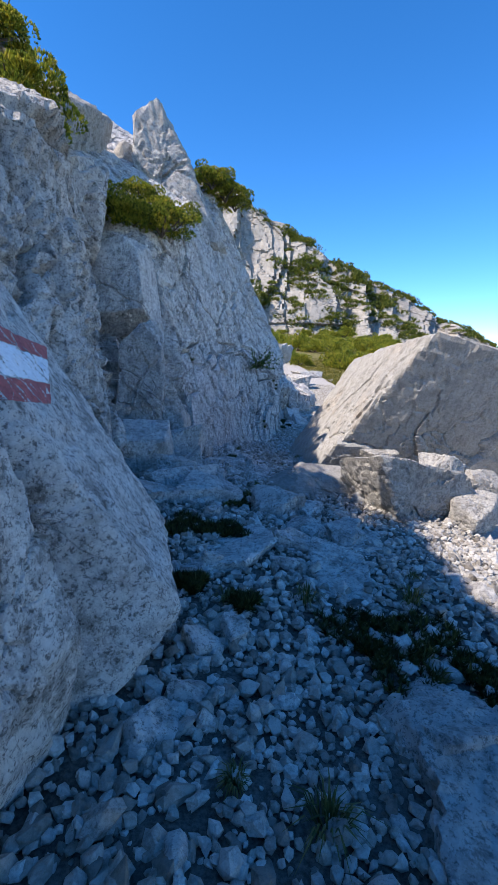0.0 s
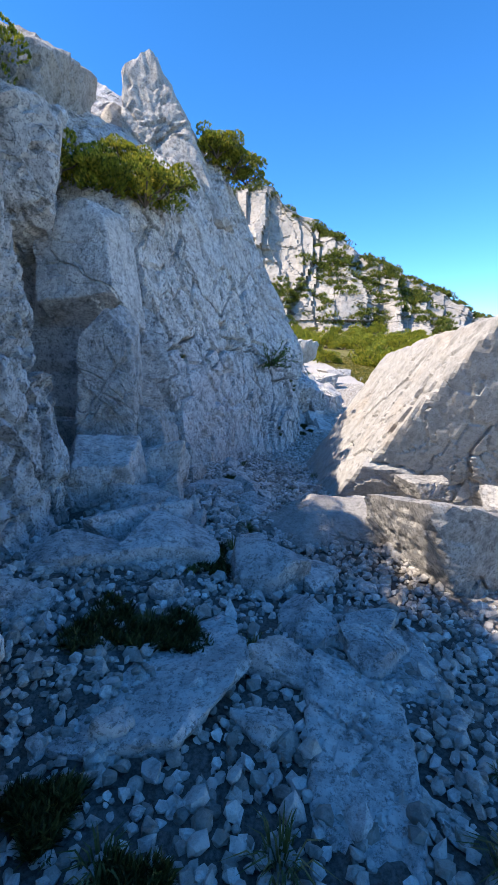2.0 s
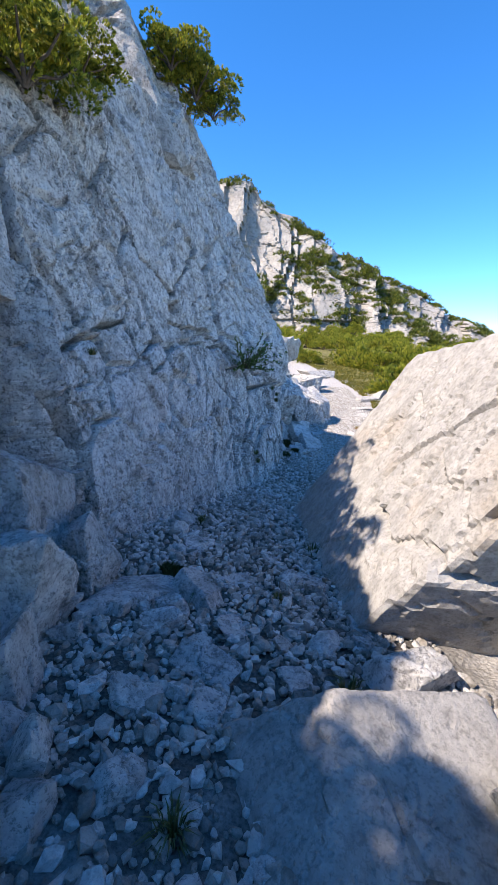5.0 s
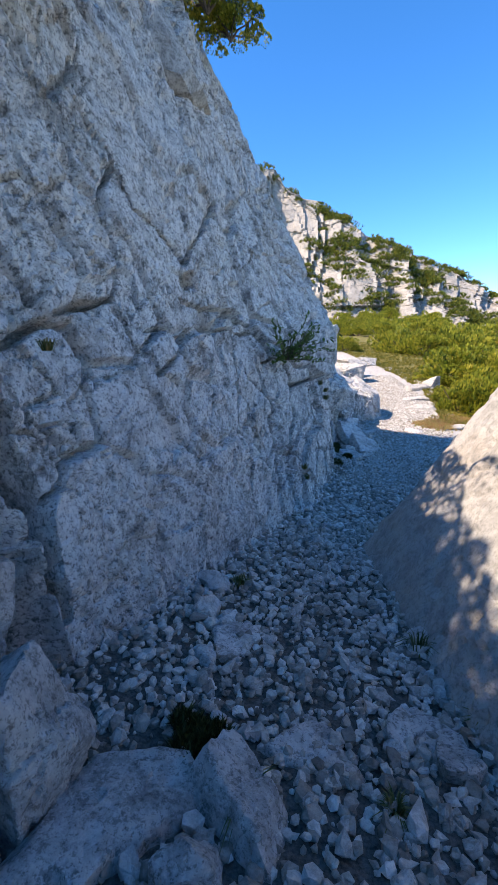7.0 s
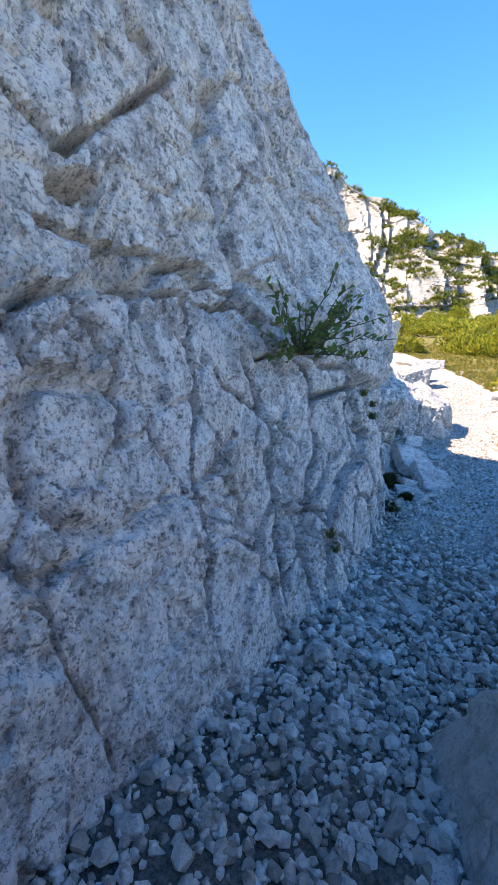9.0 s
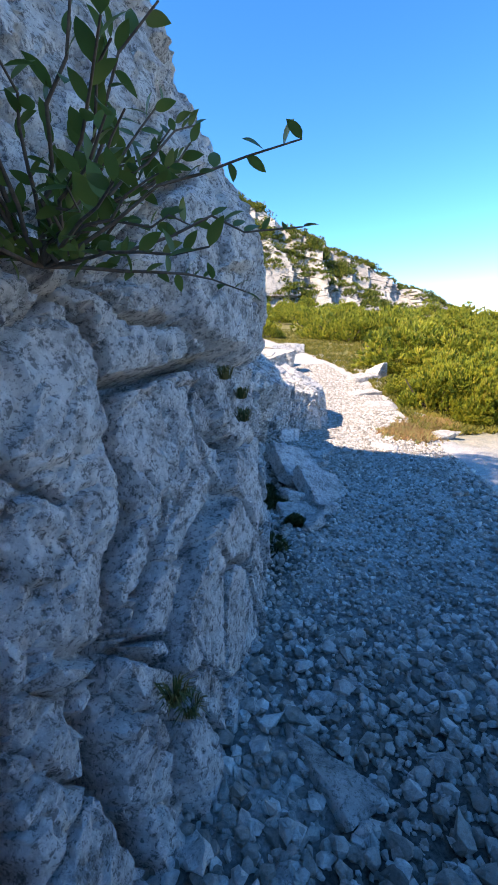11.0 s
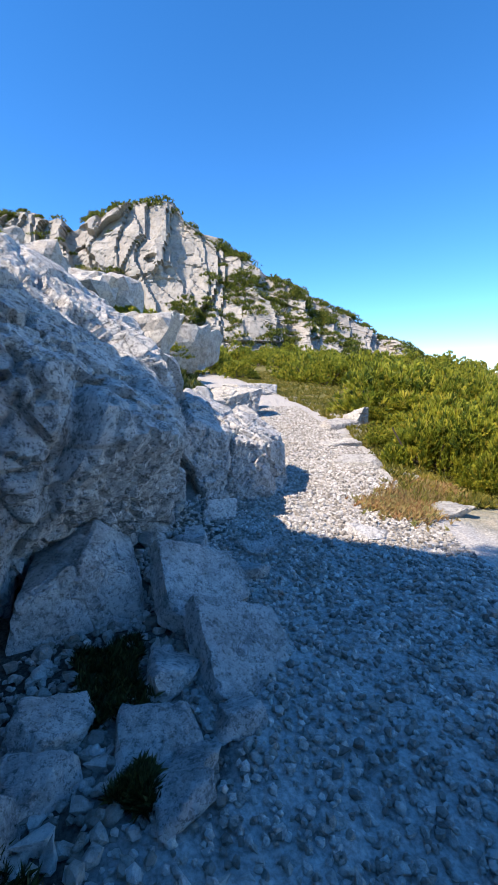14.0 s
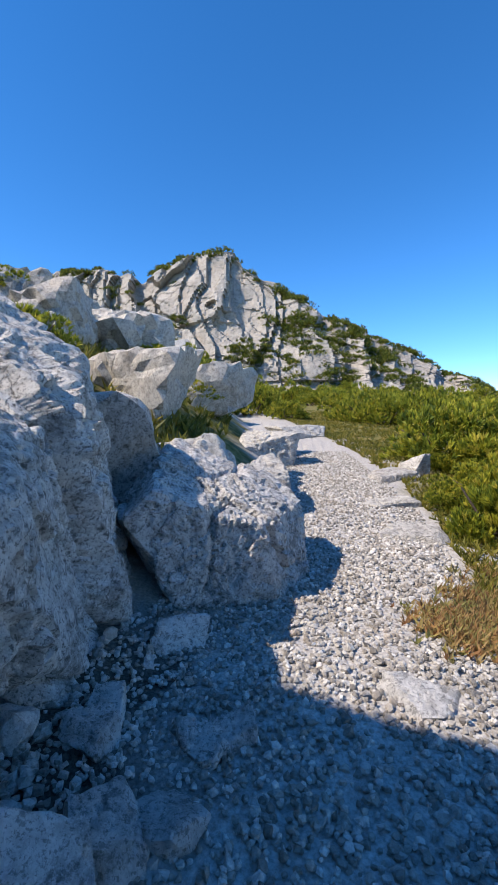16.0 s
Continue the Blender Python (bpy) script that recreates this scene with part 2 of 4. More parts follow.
CRAG = limestone("far_limestone", (0.44, 0.41, 0.365), (0.25, 0.235, 0.21), (0.45, 0.36, 0.27), size=45, spots=0.1, bump=0.5)
EARTH = earth("grit_and_turf")
NEEDLES = leafy("pine_needles", [(0.0, (0.07, 0.11, 0.016)), (0.35, (0.23, 0.27, 0.03)), (0.8, (0.42, 0.42, 0.045)), (1.0, (0.50, 0.42, 0.07))])
FAR_NEEDLES = leafy("far_pine_needles", [(0.0, (0.04, 0.07, 0.014)), (0.5, (0.12, 0.15, 0.025)), (1.0, (0.25, 0.25, 0.04))])
LEAVES = leafy("willow_leaves", [(0.0, (0.06, 0.11, 0.025)), (0.75, (0.12, 0.18, 0.04)), (0.92, (0.24, 0.22, 0.05)), (1.0, (0.38, 0.20, 0.03))], 0.4, 0.4)
GRASS = leafy("grass_blades", [(0.0, (0.06, 0.075, 0.02)), (0.6, (0.12, 0.12, 0.035)), (1.0, (0.28, 0.21, 0.09))])
HEATH = leafy("heath_sprigs", [(0.0, (0.30, 0.15, 0.07)), (0.5, (0.42, 0.29, 0.13)), (1.0, (0.30, 0.30, 0.10))])
HERB = leafy("low_herbs", [(0.0, (0.09, 0.10, 0.018)), (0.6, (0.20, 0.19, 0.03)), (1.0, (0.30, 0.24, 0.05))])
MOSS = plain("moss", (0.035, 0.042, 0.012), 0.95, 0.5, 80)
TURF_MOSS = leafy("moss_shoots", [(0.0, (0.016, 0.022, 0.006)), (0.6, (0.045, 0.055, 0.014)), (1.0, (0.13, 0.12, 0.04))])
BARK = plain("bark", (0.10, 0.075, 0.055), 0.9, 0.4, 40)
RED = plain("faded_red_paint", (0.36, 0.085, 0.075), 0.7, 0.35, 45)
WHITE = plain("white_paint", (0.72, 0.73, 0.74), 0.7, 0.12, 45)
# aerial haze is put into this rock's bluish colour
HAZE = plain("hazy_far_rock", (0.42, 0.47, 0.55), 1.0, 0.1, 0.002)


# ---- mesh helpers ----
def mesh_of(name, verts, faces, material, flat=True):
    me = bpy.data.meshes.new(name)
    verts = np.asarray(verts, float)
    faces = np.asarray(faces, int)
    me.vertices.add(len(verts))
    me.vertices.foreach_set("co", verts.ravel())
    k = faces.shape[1]
    me.loops.add(faces.size)
    me.loops.foreach_set("vertex_index", faces.ravel())
    me.polygons.add(len(faces))
    me.polygons.foreach_set("loop_start", np.arange(0, faces.size, k))
    me.polygons.foreach_set("loop_total", np.full(len(faces), k))
    me.polygons.foreach_set("use_smooth", np.full(len(faces), not flat))
    me.materials.append(material)
    me.update(calc_edges=True)
    me.validate()
    return me


def part(name, me, parent, label=""):
    ob = new(name, me)
    ob.parent = parent
    return tagged(ob, label)


def thing(name, label, category, at=(0, 0, 0), turn=0, group="", kind=""):
    ob = new(name)
    ob.matrix_basis = pose(*at, 0, 0, turn)
    return tagged(ob, label, category, group, kind)


def grid_faces(nu, nv):
    a = np.arange(nu * nv).reshape(nu, nv)
    return np.stack([a[:-1, :-1], a[1:, :-1], a[1:, 1:], a[:-1, 1:]], -1).reshape(-1, 4)


SPHERES = {}


def sphere(level):
    if level not in SPHERES:
        bm = bmesh.new()
        bmesh.ops.create_icosphere(bm, subdivisions=level, radius=1)
        v = np.array([p.co[:] for p in bm.verts])
        f = np.array([[p.index for p in q.verts] for q in bm.faces])
        bm.free()
        SPHERES[level] = v / np.linalg.norm(v, axis=1)[:, None], f
    return SPHERES[level]


def cut_rock(planes, level=5, edge=14.0):
    """A rounded many-sided block about the origin: (normal, distance) of each of its sides."""
    d, f = sphere(level)
    n = np.array([p[0] for p in planes], float)
    n /= np.linalg.norm(n, axis=1)[:, None]
    far = np.array([p[1] for p in planes], float)
    inv = np.maximum(d @ n.T, 0) / far
    r = 1 / ((inv ** edge).sum(1) ** (1 / edge))
    return d * r[:, None], f


def random_planes(size, rng, count=5, flat=0.22):
    """Sides of a random broken stone of about the given size."""
    out = []
    for axis in range(3):
        for s in (-1, 1):
            n = rng.normal(0, flat, 3)
            n[axis] = s
            out.append((n / np.array(size) * min(size), None))
    for _ in range(count):
        out.append((rng.normal(0, 1, 3), None))
    planes = []
    for n, _ in out:
        n = np.asarray(n) / np.linalg.norm(n)
        reach = np.sqrt(((n * np.array(size) / 2) ** 2).sum())
        planes.append((n, reach * rng.uniform(0.80, 1.05)))
    return planes


def rock(name, at, size, turn=0, tip=(0, 0), seed=1, level=5, material=None, planes=None, rough=0.35, grainy=True, edge=40.0, label="grey limestone rock lying in the scree", category="rock", group="", kind="", base=True):
    """One boulder, standing on the ground: sunk by a tenth of its height."""
    rng = np.random.default_rng(seed)
    v, f = cut_rock(planes or random_planes(size, rng), level, edge)
    big = max(size)
    if rough:
        n = v / np.linalg.norm(v, axis=1)[:, None]
        k = np.clip(big * 0.55, 0.12, 1.2)
        v = v + n * (relief(v + seed * 3.7, k, seed, 0.8, grainy) * rough)[:, None]
    ob = new(name, mesh_of(name, v, f, material or ROCK))
    ob.matrix_basis = pose(*at, tip[0], tip[1], turn)
    return tagged(ob, label, category, group, kind)


# ---- ground: one sheet out to the horizon ----
def spread(near0, near1, step, far0, far1):
    """Even steps where the way runs, growing ones away from it."""
    mid = list(np.arange(near0, near1, step))
    up, s = [near1], step
    while up[-1] < far1:
        s *= 1.13
        up.append(up[-1] + s)
    down, s = [near0], step
    while down[-1] > far0:
        s *= 1.13
        down.append(down[-1] - s)
    return np.array(down[:0:-1] + mid + up)


gx, gy = spread(-2.5, 4.5, 0.05, -900, 900), spread(-2.0, 20.0, 0.05, -300, 2500)
GX, GY = np.meshgrid(gx, gy, indexing="ij")
GZ = ground_z(GX, GY)
fine_p = np.stack([GX, GY, 0 * GX], -1)
GZ = GZ + 0.012 * fbm(fine_p * 9, 2, 9) * ((np.abs(GX) < 8) & (GY < 30) & (GY > -5))
far_off = np.maximum(np.hypot(GX, GY - 60) - 160, 0)
GZ = GZ - 0.35 * far_off * (1 - smooth(100, 900, far_off) * 0.6)
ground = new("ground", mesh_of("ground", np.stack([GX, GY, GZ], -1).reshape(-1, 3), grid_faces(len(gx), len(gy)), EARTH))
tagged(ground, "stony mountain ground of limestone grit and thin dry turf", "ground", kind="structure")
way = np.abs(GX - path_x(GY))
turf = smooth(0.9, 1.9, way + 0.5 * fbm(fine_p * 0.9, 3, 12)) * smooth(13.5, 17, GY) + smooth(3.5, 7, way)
# dark earth and painted shade: the stretch under the cliff and the left edge
soil_shade = 0.92 * (1 - smooth(10.0, 12.5, GY)) * (1 - smooth(0.9, 1.5, GX - path_x(GY))) * smooth(-1.2, -0.4, fbm(fine_p * 1.6, 3, 18) + 0.25) + smooth(9.0, 11.0, GY) * (1 - smooth(14.5, 16, GY)) * smooth(0.5, 1.0, -(GX - path_x(GY)) + 0.3 * fbm(fine_p * 2, 2, 19))
layer = ground.data.attributes.new("soil_shade", 'FLOAT', 'POINT')
layer.data.foreach_set("value", np.clip(soil_shade, 0, 1).ravel())
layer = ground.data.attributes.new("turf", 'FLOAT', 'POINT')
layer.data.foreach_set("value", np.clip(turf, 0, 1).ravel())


# ---- the cliff beside the way ----
def cliff_face(name, y0, y1, step, base, lean, top, material, seed, label, deep=-7.0, high=5.0, size=1.0, fissures=(), proud=1.0):
    """A rock wall that looks towards +x, lies back over its top and closes behind. fissures: (half width, depth, points y, z)."""
    ys = np.arange(y0, y1, step)
    vs = np.concatenate([np.arange(-1.2, 2.6, step * 1.1), np.arange(2.6, 5.6 + high, step * 2.2)])
    Y, V = np.meshgrid(ys, vs, indexing="ij")
    zt = np.interp(Y, *top) + 0.35 * fbm(np.stack([Y * 0.9, 0 * Y, 0 * Y], -1), 3, seed + 5)
    over = np.maximum(V - zt, 0)
    Z = np.minimum(V, zt) + over * 0.55
    rise = np.minimum(V, zt)
    X = np.interp(Y, *base) - np.interp(Y, *lean) * np.minimum(rise, 1.55) - np.maximum(np.interp(Y, *lean), 0.27 + 0.22 * smooth(10.3, 11.2, Y)) * np.maximum(rise - 1.55, 0) * (Y > 6.8) - np.interp(Y, *lean) * np.maximum(rise - 1.55, 0) * (Y <= 6.8) - over * 0.95
    P = np.stack([X, Y, Z], -1)
    r = relief(P.reshape(-1, 3), size, seed).reshape(X.shape) * proud
    wob = 0.05 * fbm(P.reshape(-1, 3) * 3.2, 3, seed + 70).reshape(X.shape)
    swell = 0.6 + 0.9 * smooth(-0.5, 0.6, fbm(P.reshape(-1, 3) * 4.0, 2, seed + 75).reshape(X.shape))
    for wide, depth, points in fissures:
        off = np.full(X.shape, 9.0)
        for (ya, za), (yb, zb) in zip(points[:-1], points[1:]):
            dy, dz = yb - ya, zb - za
            t = np.clip(((P[..., 1] + wob - ya) * dy + (P[..., 2] + wob - za) * dz) / (dy * dy + dz * dz), 0, 1)
            off = np.minimum(off, np.hypot(P[..., 1] + wob - ya - t * dy, P[..., 2] + wob - za - t * dz))
        off = off / (0.62 * swell)
        r = r - depth * (1 - smooth(wide * 0.8, wide * 1.15, off)) - 0.02 * (1 - smooth(0, wide * 4, off))
    P = P + r[..., None] * np.array([0.90, -0.28, 0.32])
    back = P[:, -1].copy()
    back[:, 0], back[:, 2] = deep, -1.2
    P = np.concatenate([P, back[:, None]], 1)
    side0, side1 = P[:1].copy(), P[-1:].copy()
    side0[..., 0], side1[..., 0] = deep, deep
    P = np.concatenate([side0, P, side1], 0)
    ob = new(name, mesh_of(name, P.reshape(-1, 3), grid_faces(P.shape[0], P.shape[1]), material))
    return tagged(ob, label, "cliff", kind="structure")


MAIN_BASE = ([6.2, 6.75, 6.95, 8, 9, 10, 10.8, 11.4, 11.75, 12.1, 12.8, 14.2], [-2.2, -2.05, -1.15, -0.77, -0.44, -0.11, 0.2, 0.42, 0.48, 0.18, -1.3, -3.5])
MAIN_LEAN = ([6.2, 6.9, 7.2, 10.2, 10.8, 11.3, 11.9, 14], [0.06, 0.12, 0.27, 0.24, 0.14, 0.02, 0.02, 0.2])
MAIN_TOP = ([6.2, 6.9, 7.5, 8.5, 9.5, 10.8, 11.6, 12.5, 14], [3.0, 3.1, 3.5, 4.0, 4.6, 5.2, 5.2, 4.6, 3.4])
# open joints of the long face, then of its far end
JOINTS = [
    (0.030, 0.22, ((7.20, 1.40), (7.49, 1.55), (7.66, 1.53), (7.69, 1.32), (7.66, 1.15))),
    (0.022, 0.16, ((7.59, 1.60), (8.03, 1.68), (8.19, 2.00), (8.18, 2.35), (8.40, 2.57), (8.32, 2.80), (7.95, 3.3))),
    (0.030, 0.22, ((9.43, 1.51), (9.33, 0.97), (9.06, 0.18), (9.03, 0.0))),
    (0.018, 0.13, ((8.01, 1.62), (8.22, 1.19), (8.70, 1.48), (8.90, 1.17), (8.86, 0.92))),
    (0.034, 0.26, ((9.60, -0.5), (9.80, 0.12), (9.95, 0.74), (9.92, 1.30))),
    (0.030, 0.18, ((8.83, 1.79), (9.80, 1.72))),
    (0.024, 0.16, ((9.06, 1.57), (9.92, 1.53), (11.13, 0.95))),
    (0.026, 0.17, ((8.40, 2.57), (8.49, 2.36), (9.01, 2.08), (9.95, 2.83))),
    (0.060, 0.30, ((6.98, 0.1), (7.0, 3.2))),
    (0.075, 0.20, ((8.98, 1.93), (9.10, 1.98))),
]
JOINTS += [
    (0.045, 0.30, ((10.47, 1.15), (10.49, 0.88), (10.41, 0.50), (10.23, 0.37), (10.06, 0.03), (9.97, -0.26), (10.02, -0.6))),
    (0.022, 0.15, ((10.04, 1.25), (10.39, 1.17), (10.47, 1.06))),
    (0.035, 0.20, ((10.49, 0.92), (11.06, 0.95))),
    (0.018, 0.13, ((9.55, 1.15), (9.69, 1.07), (9.84, 0.94), (9.96, 0.86), (10.18, 0.66))),
    (0.014, 0.11, ((9.86, 0.84), (9.76, 0.61))),
    (0.022, 0.15, ((10.59, 0.44), (10.21, 0.16), (10.37, 0.01))),
    (0.022, 0.14, ((11.08, -0.02), (10.95, -0.18))),
    (0.018, 0.14, ((9.56, -0.11), (9.83, -0.10), (10.03, -0.02))),
    (0.025, 0.14, ((10.65, 1.31), (10.74, 1.49), (11.08, 1.69))),
    (0.025, 0.14, ((10.96, 0.71), (11.16, 0.53), (11.22, 0.48))),
    (0.020, 0.14, ((10.75, 0.05), (10.89, 0.0), (11.1, -0.2))),
]
cliff_face("cliff_main", 6.55, 14.2, 0.016, MAIN_BASE, MAIN_LEAN, MAIN_TOP, ROCK, 11, "tall leaning wall of fissured grey limestone in shade", fissures=JOINTS, proud=0.46)
# top below y 3.5 is unseen, raised only to cast shade on the way
cliff_face("cliff_near", -7.0, 6.25, 0.036, ([-7, 2.0, 3.0, 4, 4.6, 4.95, 5.2, 5.5, 6.25], [-2.2, -1.555, -1.5, -1.42, -1.47, -1.62, -1.95, -2.7, -2.9]),
           ([-7, 3.6, 4.3, 5.6, 6], [0.25, 0.30, 0.16, 0.14, 0.05]), ([-7, 0, 2.0, 3.3, 3.9, 4.6, 5.4, 6], [6.2, 5.9, 5.0, 4.4, 3.75, 3.6, 3.6, 3.3]), ROCK, 23, "shaded limestone wall with rounded blocks and cracks", size=1.15)

# pinnacle and shoulders above the wall
rock("rock_pinnacle", (-2.35, 9.9, 5.15), (1.5, 1.2, 3.0), 10, (0, -6), 5, 5, ROCK_PALE, planes=[((1, -0.2, 0.38), 0.62), ((-1, -0.1, 0.16), 0.55), ((0.2, -1, 0.1), 0.5), ((0, 1, 0.1), 0.6), ((0, 0, -1), 1.6), ((-0.55, -0.2, 0.75), 1.0), ((0.1, 0, 1), 1.42)], edge=60, rough=0.5, label="sharp pale limestone pinnacle above the wall", category="rock pinnacle")
rock("rock_shoulder", (-3.2, 10.0, 4.3), (1.4, 1.4, 2.2), 30, (0, 4), 6, 5, ROCK_PALE, label="sunlit limestone shoulder beside the pinnacle", category="rock", rough=0.5)
rock("rock_shoulder", (-4.1, 8.3, 4.8), (1.8, 1.8, 2.6), 12, (0, 8), 7, 5, ROCK_PALE, label="sunlit limestone knob above the wall", category="rock", rough=0.5)
rock("rock_shoulder", (-4.3, 6.5, 4.6), (1.9, 1.9, 2.4), 50, (0, 6), 8, 5, ROCK_PALE, label="sunlit limestone knob above the wall", category="rock", rough=0.5)

# block added to stop sun leaking through the gap between the two walls
rock("rock_shoulder", (-3.0, 6.2, 3.3), (1.5, 1.5, 1.9), 20, (0, 5), 9, 5, ROCK, label="added limestone block that keeps sun out of the chimney gap", category="rock", rough=0.5)

# leaning rock that carries the painted mark
marked_rock = rock("leaning_rock", (-1.35, 1.5, 0.7), (1.55, 2.0, 2.2), 0, (0, 0), 3, 6, ROCK, planes=[((0.80, 0.20, 0.56), 0.69), ((0.45, -0.88, 0.10), 0.34), ((0.7, 0.2, -0.68), 0.95), ((-1, 0, 0), 1.2), ((0, 1, 0), 1.2), ((0, 0, -1), 1.0), ((0, 0, 1), 1.25), ((0.2, -0.6, -0.7), 0.8)], rough=0.26,
                  label="leaning limestone rock with a painted trail mark", category="rock", edge=40)

rock("leaning_slab", (-0.78, 1.0, 0.66), (0.6, 0.7, 1.6), 0, (0, 0), 4, 6, ROCK, planes=[((0.95, -0.1, 0.30), 0.17), ((0.95, -0.15, -0.32), 0.22), ((0.3, -1, 0.05), 0.32), ((0.2, 1, 0.1), 0.30), ((-1, 0, 0), 0.5), ((0.25, 0, 1), 0.56), ((0, 0, -1), 0.8)], rough=0.25, edge=30,
     label="pale spotted limestone slab leaning against the marked rock", category="rock slab")

# the block that hangs between the two walls
rock("wedged_block", (-2.12, 6.55, 2.45), (0.85, 0.8, 1.3), 0, (0, -3), 32, 6, BLOCK, planes=[((1, -0.1, 0.1), 0.38), ((-1, 0, 0), 0.5), ((0.05, -1, 0.12), 0.32), ((0, 1, 0), 0.4), ((0.7, -0.2, 0.7), 0.55), ((-0.4, -0.2, 0.9), 0.58), ((0, 0, 1), 0.62), ((0.1, -0.5, -0.8), 0.55), ((0, 0, -1), 0.75)], rough=0.25, edge=50, label="tall limestone block wedged between the walls", category="rock")

